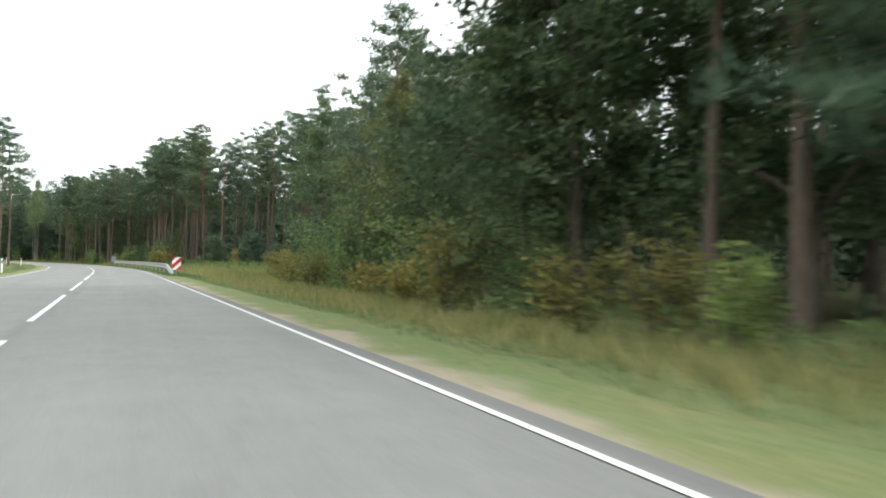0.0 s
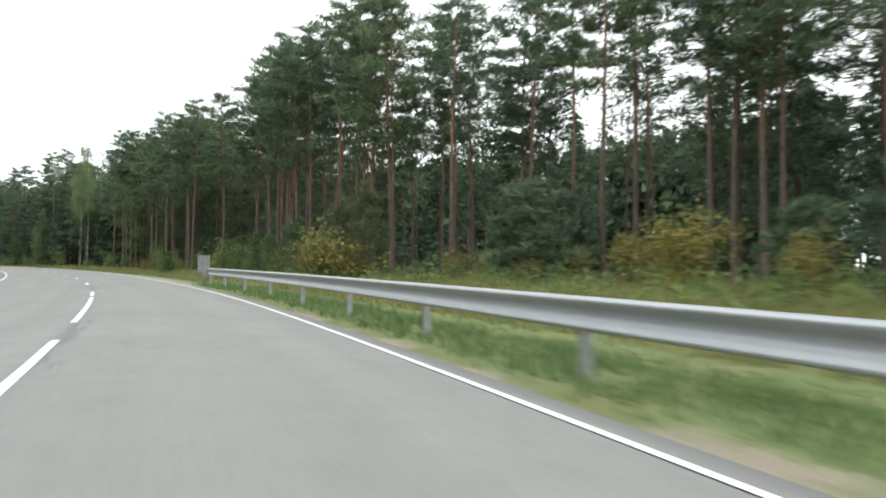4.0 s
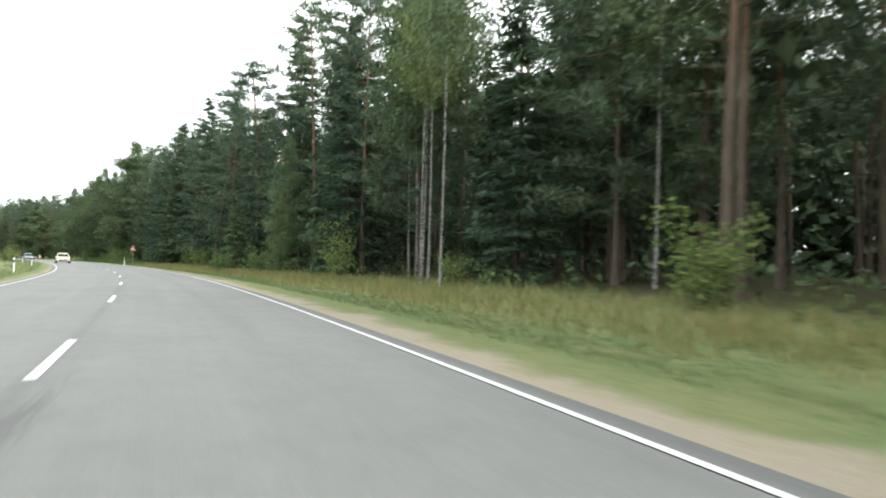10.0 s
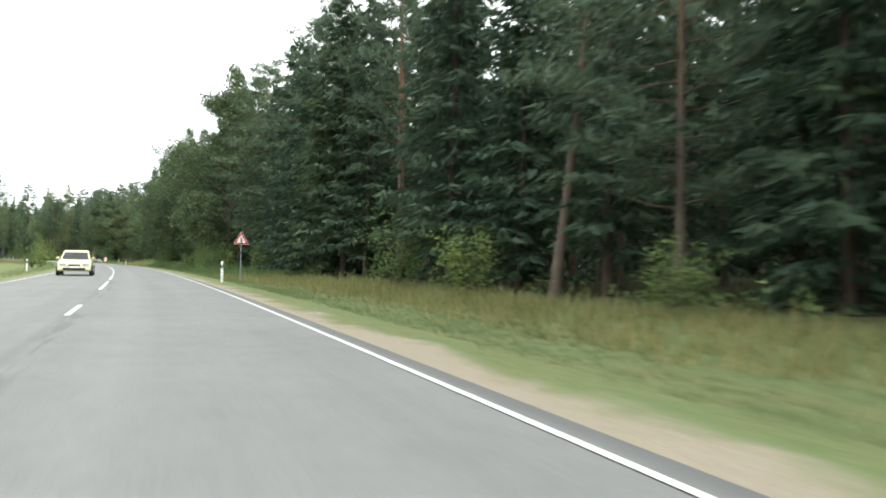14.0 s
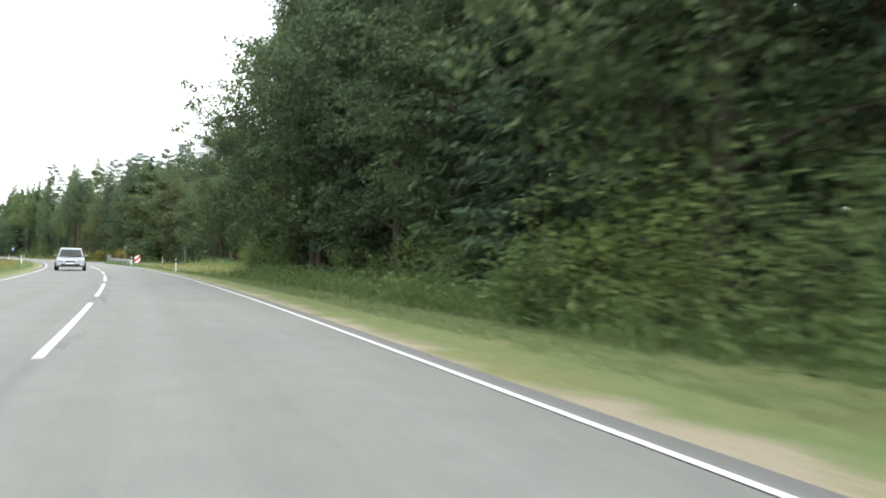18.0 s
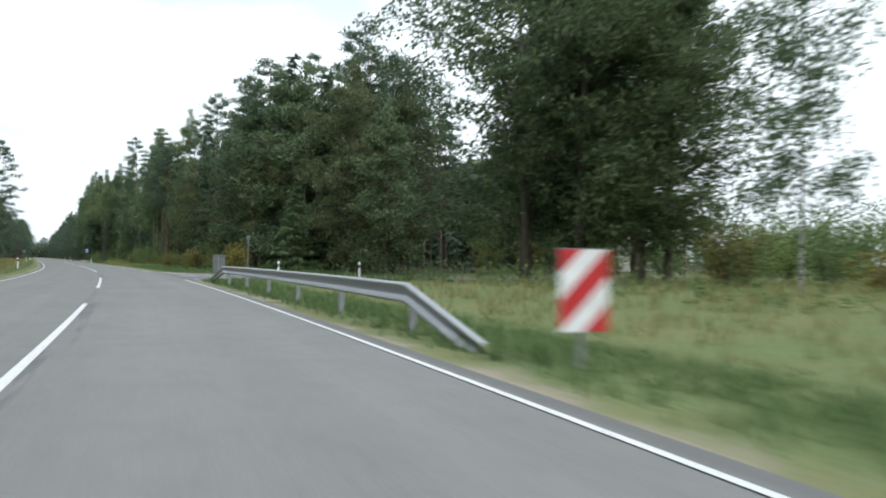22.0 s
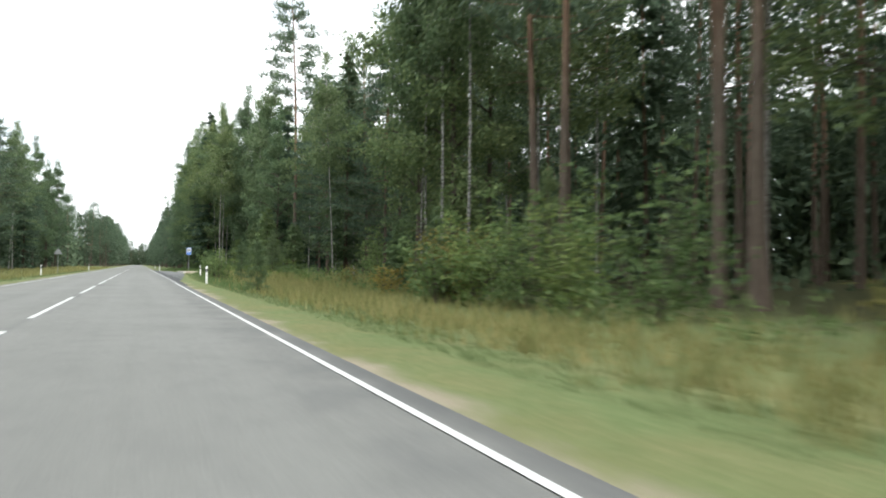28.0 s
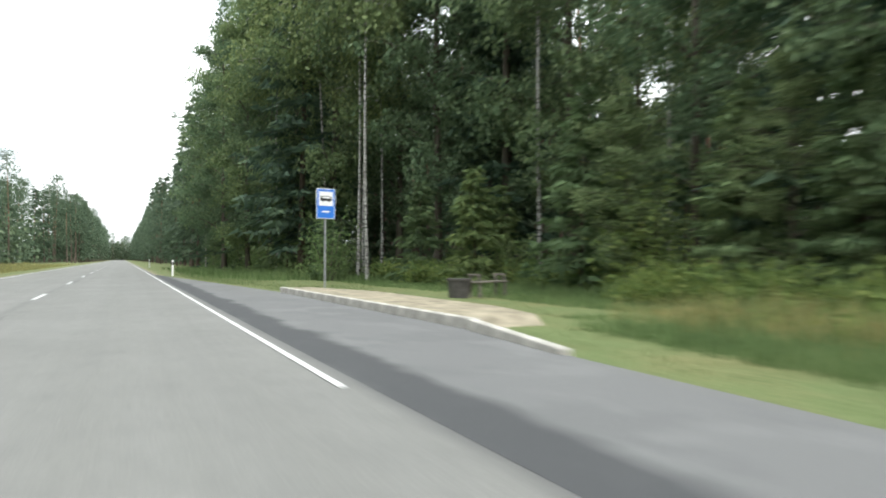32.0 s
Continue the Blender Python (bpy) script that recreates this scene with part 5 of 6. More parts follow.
# undergrowth and the closed depth of the forest
_bs, _wy, _ln = [], [], []
for _s in np.arange(-24, 760, 1.0):
    _top = float(np.interp(_s, [30, 60, 150, 190, 300, 370, 460, 760], [15, 16, 16, 18, 19, 17, 17, 18]))
    if 376 < _s < 457:
        continue
    _e = edge_at(_s)
    _m = 26
    _nn = _e + rng.uniform(3, 40, _m)
    _z = np.abs(rng.normal(0, 1.1, _m)) + 0.1
    _x, _y = plan(_s + rng.uniform(-0.5, 0.5, _m), _nn)
    _bs.append(np.stack([_x, _y, _z + 0.1], -1))
    _ln.append(rng.uniform(0.3, 0.6, _m))
    if 372 < _s < 480:
        continue
    _m = 220
    _top = 5.0 if 600 < _s < 610 or 634 < _s < 646 else _top
    _nn = _e + rng.uniform(40, 46, _m) - float(np.interp(_s, [318, 338], [0, 14]) if _s < 376 else 0)
    _z = _top * rng.uniform(0, 1, _m) ** 1.1
    _x, _y = plan(_s + rng.uniform(-0.6, 0.6, _m), _nn)
    _bs.append(np.stack([_x, _y, _z], -1))
    _ln.append(rng.uniform(1.0, 2.0, _m))
for _s in np.arange(380, 1310, 1.0):                      # foot of the woods along the straight
    for _sg, _n0 in ((-1, 17.0), (1, 13.0)):
        if _sg > 0 and _s < 700:
            continue
        _m = 30
        _nn = _sg * (_n0 + rng.uniform(0, 12, _m))
        _z = 11.0 * rng.beta(1.0, 1.7, _m)
        _x, _y = plan(_s + rng.uniform(-0.6, 0.6, _m), _nn)
        _bs.append(np.stack([_x, _y, _z], -1))
        _ln.append(rng.uniform(0.6, 1.4, _m))
for _s in np.arange(196, 372, 1.0):                       # leaf layer added overhead to block sky light and darken the woods
    _m = 48
    _x, _y = plan(_s + rng.uniform(-0.6, 0.6, _m), edge_at(_s) + rng.uniform(4.0, 30.0, _m))
    _bs.append(np.stack([_x, _y, rng.uniform(8.5, 13.0, _m)], -1))
    _ln.append(rng.uniform(0.9, 1.7, _m))
for _s in np.arange(338, 384, 0.5):
    _m = 46
    _x, _y = plan(_s + rng.uniform(-0.4, 0.4, _m), rng.uniform(14.0, 23.0, _m))
    _bs.append(np.stack([_x, _y, 7.0 * rng.beta(1.0, 1.4, _m)], -1))
    _ln.append(rng.uniform(0.3, 0.6, _m))
_m = 14000                                                 # far bend that closes the straight
_x, _y = plan(rng.uniform(1285, 1330, _m), rng.uniform(-62, 62, _m))
_bs.append(np.stack([_x, _y, 16 * rng.beta(1.0, 1.5, _m)], -1))
_ln.append(rng.uniform(1.2, 2.4, _m))
_m = 8200                                                 # where the woods end before the field
_x, _y = plan(rng.uniform(364, 384, _m), rng.uniform(17, 48, _m))
_bs.append(np.stack([_x, _y, 16 * rng.beta(1.0, 1.3, _m)], -1))
_ln.append(rng.uniform(0.5, 1.0, _m))
_bs, _ln = np.concatenate(_bs), np.concatenate(_ln)
joined("undergrowth", [leaves(_bs, unit(rng.normal(size=_bs.shape)), _ln, _ln * 0.65, rng)], M_WOODS, "dark undergrowth deep in the forest, with added canopy leaves that shade it", "undergrowth")

# ---------------------------------------------------------------- grass and weeds
def tufts(count, s_from, s_to, n_fn, height, spread, r, per=7):
    s = r.uniform(s_from, s_to, count)
    n = n_fn(s, r)
    keep = ~((s > _L0(n) - 0.6) & (s < _L1(n) + 0.6) & (n > 0) & (n < 60)) & ~((s > 558) & (s < 654) & (n > 0) & (n < np.interp(s, [558, 590, 609, 611.5, 612, 625.5, 627, 641, 654], [4.6, 6.0, 6.9, 7.2, 9.7, 9.4, 7.0, 5.6, 4.8])))
    keep &= ~((height > 0.3) & (np.abs(n) < 6.0))
    keep &= ~((height > 0.3) & (s > 596) & (s < 636) & (n > 0) & (n < np.where(s < 613.5, 9.3, 14.8)))
    s, n = s[keep], n[keep]
    x, y = plan(s, n)
    c = np.repeat(np.stack([x, y, ground_z(s, n) - 0.02], -1), per, axis=0)
    k = len(c)
    c[:, :2] += r.normal(0, spread, (k, 2))
    way = unit(np.stack([r.normal(0, 0.33, k), r.normal(0, 0.33, k), np.ones(k)], -1))
    h = np.repeat(r.uniform(0.6, 1.3, len(s)), per) * r.uniform(0.6, 1.2, k) * height
    return blades(c, way, h, 0.02 + 0.02 * r.rand(k) + height * 0.03, r)


_r = np.random.RandomState(21)
_edge_fn = lambda s, r: np.interp(s, [0, 40, 60, 110, 200, 300, 380, 440, 470, 560, 600, 636, 645, 700], [9.5, 10, 13, 13, 12.5, 12, 12, 16, 10.5, 11, 15, 15, 11, 11])
joined("tall_grass", [tufts(3000, 556, 613, lambda s, r: r.uniform(9.0, 16.5, len(s)), 0.55, 0.2, _r, 6), tufts(4200, 52, 112, lambda s, r: r.uniform(8.6, 14.5, len(s)), 0.6, 0.2, _r, 6), tufts(3200, 508, 604, lambda s, r: _edge_fn(s, r) + r.normal(-1.6, 1.7, len(s)), 0.5, 0.16, _r, 6), tufts(9500, 0, 310, lambda s, r: _edge_fn(s, r) + r.normal(-1.2, 1.5, len(s)), 0.46, 0.16, _r, 6), tufts(2600, 44, 112, lambda s, r: r.uniform(12.5, 24, len(s)), 0.5, 0.2, _r, 6),
                      tufts(2200, 380, 436, lambda s, r: r.uniform(8.5, 34, len(s)), 0.5, 0.2, _r, 6),
                      tufts(5000, 395, 760, lambda s, r: -r.uniform(6.5, 15, len(s)), 0.5, 0.2, _r, 5)], M_GRASS, "tall dry grass along the forest edge", "grass")
joined("mown_grass", [tufts(60000, 0, 660, lambda s, r: 5.2 + shoulder_width(s, s) * 0.6 + np.abs(r.normal(0, 2.2, len(s))), 0.09, 0.10, _r, 4),
                      tufts(7000, -10, 640, lambda s, r: -5.0 - np.abs(r.normal(0, 2.4, len(s))), 0.16, 0.12, _r, 5)], M_MOWN, "short green grass on the road verge", "grass")

joined("green_grass", [tufts(4000, 556, 612, lambda s, r: np.interp(s, [556, 575, 590, 600, 613], [5.8, 6.1, 6.9, 7.2, 8.6]) + np.abs(r.normal(0, 1.6, len(s))), 0.29, 0.16, _r, 6), tufts(2400, 49, 107, lambda s, r: r.uniform(4.45, 6.6, len(s)), 0.2, 0.12, _r, 6), tufts(1600, 406, 441, lambda s, r: r.uniform(4.5, 7.5, len(s)), 0.24, 0.12, _r, 6), tufts(3000, 300, 382, lambda s, r: _edge_fn(s, r) + r.normal(-1.0, 1.4, len(s)), 0.62, 0.16, _r, 6),
                       tufts(2000, 440, 510, lambda s, r: _edge_fn(s, r) + r.normal(-1.2, 1.5, len(s)), 0.55, 0.16, _r, 6), tufts(2600, 600, 690, lambda s, r: _edge_fn(s, r) + r.normal(-1.2, 1.5, len(s)), 0.55, 0.16, _r, 6)], M_GREEN, "tall green grass along the forest edge", "grass")


def weeds(count, s_from, s_to, n_fn, r):
    s = r.uniform(s_from, s_to, count)
    n = n_fn(s, r)
    x, y = plan(s, n)
    c = np.repeat(np.stack([x, y, ground_z(s, n)], -1), 12, axis=0)
    k = len(c)
    hh = np.repeat(r.uniform(0.3, 1.15, count), 12)
    c[:, :2] += r.normal(0, 0.14, (k, 2))
    c[:, 2] += r.uniform(0, 1, k) * hh
    return leaves(c, unit(r.normal(size=(k, 3)) + np.array([0, 0, 0.7])), r.uniform(0.12, 0.3, k), r.uniform(0.05, 0.11, k), r)


joined("weeds", [*(weeds(_q, _s0, _s1, lambda s, r: _edge_fn(s, r) + np.abs(r.normal(0.3, 1.3, len(s))), _r) for _q, _s0, _s1 in ((700, 2, 165), (200, 165, 330), (1100, 330, 690))), weeds(700, 325, 378, lambda s, r: r.uniform(8.5, 11.5, len(s)), _r),
                 weeds(300, 640, 690, lambda s, r: r.uniform(10.5, 13, len(s)), _r)], M_BUSH, "green weeds and ferns below the trees", "weeds")
joined("yellow_weeds", [weeds(420, 50, 112, lambda s, r: r.uniform(9.5, 15.5, len(s)), _r), weeds(160, 566, 612, lambda s, r: r.uniform(10.0, 16.0, len(s)), _r), weeds(26, 627.5, 628.5, lambda s, r: r.normal(15.6, 0.35, len(s)), _r), weeds(22, 631.5, 632.3, lambda s, r: r.normal(14.2, 0.3, len(s)), _r),
                        weeds(40, 450.0, 453.5, lambda s, r: r.normal(31.5, 1.2, len(s)), _r),
                        weeds(1500, 598, 640, lambda s, r: r.uniform(14.6, 16.2, len(s)) - 1.0 * (s < 618) + 1.3 * ((s > 618) & (s < 629)) - 0.3 * (s > 629), _r)], M_FERN, "tall yellow-green weeds in the rough grass", "weeds")

# fuller crowns at the oak group and behind the birch group
for _kind, _v, _s, _n, _sc in (("oak", 0, 383.5, 16.0, 0.92), ("oak", 1, 379.5, 17.5, 1.0), ("bushy_pine", 0, 203.0, 20.0, 1.05), ("bushy_pine", 1, 207.0, 23.0, 1.1), ("spruce", 1, 211.0, 24.5, 1.1), ("bushy_pine", 0, 199.0, 22.0, 1.1)):
    plant(_kind, _v, _s, _n, _sc)

# rough grass between the bus stop and the trees
_r2 = np.random.RandomState(58)
joined("rough_grass", [tufts(7000, 603, 642, lambda s, r: r.uniform(11.6, 16.2, len(s)), 0.13, 0.12, _r2, 5),
                       tufts(2200, 603, 642, lambda s, r: r.uniform(14.2, 16.4, len(s)), 0.29, 0.16, _r2, 6),
                       tufts(2600, 598, 614, lambda s, r: r.uniform(8.2, 14.0, len(s)), 0.10, 0.12, _r2, 5)], M_GREEN, "rough green grass behind the bus stop", "grass")


# ---------------------------------------------------------------- guard rails
def w_profile():
    """Cross-section of the W-beam: across (towards the road is minus), up."""
    half = [(0.0, 0.157), (-0.040, 0.152), (-0.074, 0.139), (-0.085, 0.122), (-0.080, 0.104), (-0.032, 0.056), (-0.015, 0.036), (-0.010, 0.010)]
    return [(x, -z) for x, z in half] + half[::-1]


def guard_rail(stations, posts_at, label):
    """Stations: s, n, height of the beam's middle. The beam is a thin bent sheet; each post is a part."""
    s0, n0, _ = stations[len(stations) // 2]
    rail = thing("guard_rail", Matrix.Identity(4), label, "guard rail", "guard rails along the road")
    prof = w_profile()
    pts = []
    for (sa, na, za), (sb, nb, zb) in zip(stations[:-1], stations[1:]):
        k = max(2, int(abs(sb - sa) / 2.0))
        for i in range(k):
            u = i / k
            pts.append((sa + (sb - sa) * u, na + (nb - na) * u, za + (zb - za) * u))
    pts.append(stations[-1])
    V, Q = [], []
    m = len(prof)
    for s, n, z in pts:
        for across, up in prof:
            x, y = plan(s, n + across)
            V.append((float(x), float(y), z + up))
        for across, up in prof:
            x, y = plan(s, n + across + 0.006)
            V.append((float(x), float(y), z + up))
    for i in range(len(pts) - 1):
        a, b = i * 2 * m, (i + 1) * 2 * m
        for j in range(m - 1):
            Q.append((a + j, a + j + 1, b + j + 1, b + j))
            Q.append((a + m + j + 1, a + m + j, b + m + j, b + m + j + 1))
        Q.append((a, b, b + m, a + m))
        Q.append((a + m - 1, a + 2 * m - 1, b + 2 * m - 1, b + m - 1))
    part_mesh("beam", mesh_of("beam", V, Q, M_GALV, True), rail, "galvanised W-beam")
    pm = bpy.data.meshes.new("post")
    bm = bmesh.new()
    box(bm, 0.10, 0.012, 1.1, pose(0, -0.03, 0))
    box(bm, 0.10, 0.012, 1.1, pose(0, 0.03, 0))
    box(bm, 0.012, 0.06, 1.1, pose(0, 0, 0))
    bm.to_mesh(pm)
    bm.free()
    pm.materials.append(M_GALV_DULL)
    bmesh_block = new_box(0.10, 0.16, 0.2, None, 0.01)
    blk = bpy.data.meshes.new("spacer")
    bmesh_block.to_mesh(blk)
    bmesh_block.free()
    blk.materials.append(M_GALV_DULL)
    for s in posts_at:
        n = float(np.interp(s, [q[0] for q in stations], [q[1] for q in stations]))
        z = float(np.interp(s, [q[0] for q in stations], [q[2] for q in stations]))
        x, y = plan(s, n + 0.15)
        p = part_mesh("post", pm, rail)
        p.matrix_world = pose(float(x), float(y), z + 0.10 - 0.55, 0, 0, math.degrees(heading(s)))
        if z > 0.4:
            x, y = plan(s, n + 0.05)
            b = part_mesh("spacer", blk, rail)
            b.matrix_world = pose(float(x), float(y), z, 0, 0, math.degrees(heading(s)))
    return rail


guard_rail([(51.0, 5.05, -0.04), (53.9, 4.78, 0.58), (58, 4.75, 0.60), (100, 4.75, 0.61), (105.2, 4.78, 0.61), (108.6, 5.1, 0.05)], [54.4 + 4 * k for k in range(14)], "long galvanised steel guard rail with sloping ends beside the bend")
guard_rail([(411.7, 4.84, -0.06), (414.1, 4.75, 0.58), (418, 4.75, 0.60), (430, 4.75, 0.61), (434.9, 4.72, 0.60), (438.4, 4.72, 0.05)], [414.3 + 4 * k for k in range(6)], "short galvanised steel guard rail before the side road")


# ---------------------------------------------------------------- signs and posts
def sign_pole(parent, h, r=0.03, m=None):
    return part("pole", cyl(r, r, h + 0.3, Matrix.Translation((0, 0, -0.3))), M_GALV_DULL, parent, "grey steel pole")


def striped_board(s, n, w, h, z0, facing=180, back=False, turn=0.0):
    """Red and white slanted board; its face looks down the road at whoever comes."""
    t = thing("marker_board", on_ground(s, n, turn), "grey back of a marker board on a steel post" if back else "red and white striped marker board before the guard rail", "road sign", "marker boards at the guard rails")
    sign_pole(t, z0 + h - 0.05)
    board = part("board", new_box(w, 0.012, h, Matrix.Translation((0, -0.045 if not back else 0.045, z0 + h / 2)), 0.003), M_SIGNBACK, t)
    part("rim", prism([(-w / 2 - 0.012, z0 - 0.012), (w / 2 + 0.012, z0 - 0.012), (w / 2 + 0.012, z0), (-w / 2 - 0.012, z0)], 0.03), M_SIGNBACK, board)
    part("rim", prism([(-w / 2 - 0.012, z0 + h), (w / 2 + 0.012, z0 + h), (w / 2 + 0.012, z0 + h + 0.012), (-w / 2 - 0.012, z0 + h + 0.012)], 0.03), M_SIGNBACK, board)
    if back:
        for zz in (0.25, 0.75):
            part("bracket", new_box(w * 0.9, 0.03, 0.04, Matrix.Translation((0, 0.02, z0 + h * zz))), M_GALV_DULL, board)
        return t
    # white face with three slanted red bands, rising to the right
    part("face", new_box(w, 0.004, h, Matrix.Translation((0, -0.054, z0 + h / 2))), M_WHITE, board, "white reflective face")
    rise = w * 0.95
    band = 0.21 * (h + rise)
    for k in range(-1, 4):
        lo = z0 - rise + k * 2 * band * 0.98
        poly = [(-w / 2, lo), (w / 2, lo + rise), (w / 2, lo + rise + band), (-w / 2, lo + band)]
        clip = clip_poly(poly, -w / 2, w / 2, z0, z0 + h)
        if len(clip) > 2:
            b = prism(clip, 0.003)
            bmesh.ops.translate(b, vec=(0, -0.0585, 0), verts=b.verts)
            part("red_band", b, M_RED, board)
    return t


def clip_poly(poly, x0, x1, z0, z1):
    """An outline cut to a rectangle."""
    def cut(pts, inside, cross):
        out = []
        for i, p in enumerate(pts):
            q = pts[(i + 1) % len(pts)]
            if inside(p):
                out.append(p)
            if inside(p) != inside(q):
                out.append(cross(p, q))
        return out
    zc = lambda v: (lambda p, q: (p[0] + (q[0] - p[0]) * (v - p[1]) / (q[1] - p[1]), v))
    pts = cut(poly, lambda p: p[1] >= z0, zc(z0))
    if pts:
        pts = cut(pts, lambda p: p[1] <= z1, zc(z1))
    return pts


striped_board(49.4, 5.02, 0.54, 0.82, 0.44)
striped_board(410.2, 5.12, 0.58, 0.83, 0.42)
striped_board(110.4, 5.45, 0.60, 0.86, 0.58, back=True)
striped_board(441.3, 5.4, 0.66, 0.86, 0.44, back=True, turn=-36)


def tri(r, cx, cz, flip=False):
    return [(cx + r * math.sin(radians(a)), cz + r * math.cos(radians(a)) * (-1 if flip else 1)) for a in (0, 120, 240)]


def junction_sign(s, n):
    t = thing("warning_sign", on_ground(s, n, 0), "red-edged triangular warning sign for a side road", "road sign")
    sign_pole(t, 2.85)
    c = 2.45
    plate = part("plate", prism(tri(0.52, 0, c), 0.012, bevel=0.003), M_SIGNBACK, t)
    for nm, r, y, mt, lb in (("white_edge", 0.515, -0.045, M_WHITE, ""), ("red_triangle", 0.49, -0.049, M_RED, "red border"), ("white_field", 0.315, -0.053, M_WHITE, "white field")):
        b = prism(tri(r, 0, c), 0.004)
        bmesh.ops.translate(b, vec=(0, y, 0), verts=b.verts)
        part(nm, b, mt, plate, lb)
    plate.location = (0, 0, 0)
    for x, z, w, h in ((0.0, c - 0.02, 0.075, 0.30), (0.075, c - 0.03, 0.10, 0.055)):
        part("symbol_bar", new_box(w, 0.003, h, Matrix.Translation((x, -0.0575, z))), M_BLACK, plate)
    part("symbol_tip", prism([(-0.06, c + 0.13), (0.06, c + 0.13), (0, c + 0.21)], 0.003, bm=None), M_BLACK, plate).location = (0, -0.0575, 0)
    return t


junction_sign(289.8, 6.85)


def delineator(s, n, lean=0.0):
    t = thing("delineator_post", on_ground(s, n, 0) @ pose(0, 0, 0, 0, lean, 0), "white plastic delineator post with black band and reflector", "delineator post", "delineator posts along the road")
    outline = [(-0.06, -0.3), (0.06, -0.3), (0.06, 0.97), (0.035, 1.05), (-0.06, 1.0)]
    body = part("post", prism(outline, 0.10, bevel=0.012), M_WHITE, t)
    part("black_band", prism([(-0.063, 0.68), (0.063, 0.72), (0.063, 0.90), (-0.063, 0.86)], 0.106), M_BLACK, body, "slanted black band")
    part("reflector", new_box(0.045, 0.012, 0.14, Matrix.Translation((0, -0.055, 0.79)), 0.004), M_REFLECT, body, "grey reflector")
    return t


for _s, _n in ((284.0, 5.1), (384.4, 5.5), (585.6, 6.6), (565.2, 5.4), (651.0, 5.0), (233.4, -6.1), (318.0, -6.8), (183, -6.0), (133.0, -6.0), (60.0, -6.0), (110, -6.0), (275, -6.0), (429.6, -6.1), (480.0, -5.8), (442.5, 8.75), (441.6, 13.1), (596.4, -6.4), (655, -6.0), (700.0, 5.2)):
    delineator(_s, _n)


def sign_from_behind(s, n, shape, h, turn=0.0, label=""):
    t = thing("road_sign", on_ground(s, n, turn), label, "road sign")
    sign_pole(t, h, 0.032)
    if shape == "yield":
        b = prism(tri(0.50, 0, h - 0.30, True), 0.012, bevel=0.003)
    elif shape == "triangle":
        b = prism(tri(0.52, 0, h - 0.30), 0.012, bevel=0.003)
    else:
        b = new_box(0.38, 0.012, 0.55, Matrix.Translation((0, 0, h - 0.28)), 0.003)
    bmesh.ops.translate(b, vec=(0, 0.045, 0), verts=b.verts)
    plate = part("plate", b, M_SIGNBACK, t, "unpainted grey back")
    part("bracket", new_box(0.4, 0.03, 0.035, Matrix.Translation((0, 0.028, h - 0.22))), M_GALV_DULL, plate)
    return t


sign_from_behind(459.4, 10.55, "yield", 3.0, -75, "grey back of a give way sign at the side road")
sign_from_behind(618.0, -7.1, "triangle", 2.9, 180, "triangular sign seen from behind across the road")


def small_pole_sign(s, n):
    t = thing("pole_sign", on_ground(s, n, 0), "small blue-grey plate on a tall thin pole", "road sign")
    sign_pole(t, 2.15, 0.028)
    pl = part("plate", new_box(0.16, 0.06, 0.24, Matrix.Translation((0, -0.03, 2.08)), 0.01), M_SLATE, t, "dull blue-grey plate")
    part("cap", new_box(0.18, 0.10, 0.03, Matrix.Translation((0, -0.03, 2.215)), 0.006), M_BLACK, pl)
    return t


small_pole_sign(384.7, 6.2)


def bus_stop_sign(s, n):
    t = thing("bus_stop_sign", on_ground(s, n, 6), "blue bus stop sign with white field on a pole", "bus stop sign")
    sign_pole(t, 3.35, 0.03)
    c = 2.90
    plate = part("plate", new_box(0.64, 0.014, 0.98, Matrix.Translation((0, -0.045, c)), 0.006), M_WHITE, t, "white-edged plate")
    part("blue_face", new_box(0.60, 0.004, 0.94, Matrix.Translation((0, -0.054, c))), M_BLUE, plate, "blue face")
    part("white_field", new_box(0.48, 0.004, 0.46, Matrix.Translation((0, -0.058, c + 0.16))), M_WHITE, plate, "white square")
    part("bus_symbol", prism([(-0.19, -0.07), (0.19, -0.07), (0.20, 0.0), (0.17, 0.09), (-0.19, 0.09)], 0.003), M_BLACK, plate, "black bus shape").location = (0, -0.062, c + 0.16)
    for x in (-0.11, 0.11):
        part("wheel_symbol", cyl(0.035, 0.035, 0.003, pose(x, -0.061, c + 0.085, 90, 0, 0), 10), M_BLACK, plate)
    part("window_symbol", new_box(0.30, 0.003, 0.05, Matrix.Translation((0.0, -0.066, c + 0.2))), M_WHITE, plate)
    part("text_bar", new_box(0.26, 0.003, 0.05, Matrix.Translation((0, -0.058, c - 0.26))), M_WHITE, plate)
    return t


bus_stop_sign(625.1, 8.05)


def bench(s, n, turn):
    t = thing("bench", on_ground(s, n, turn, 0.0), "old dark wooden bench on the bus stop grass", "bench")
    for k, y in enumerate((-0.15, 0.0, 0.15)):
        part("seat_slat", new_box(1.7, 0.12, 0.045, Matrix.Translation((0, y, 0.45)), 0.008), M_BENCH, t)
    for x in (-0.7, 0.7):
        for y in (-0.16, 0.16):
            part("leg", new_box(0.07, 0.07, 0.55, Matrix.Translation((x, y, 0.17)), 0.008), M_BENCH, t)
        for y in (-0.13, 0.16):
            part("arm_post", new_box(0.06, 0.06, 0.20, Matrix.Translation((x, y, 0.56)), 0.008), M_BENCH, t)
        part("arm_rest", new_box(0.07, 0.42, 0.05, Matrix.Translation((x, 0.03, 0.66)), 0.008), M_BENCH, t)
    return t


bench(620.9, 11.8, 30)


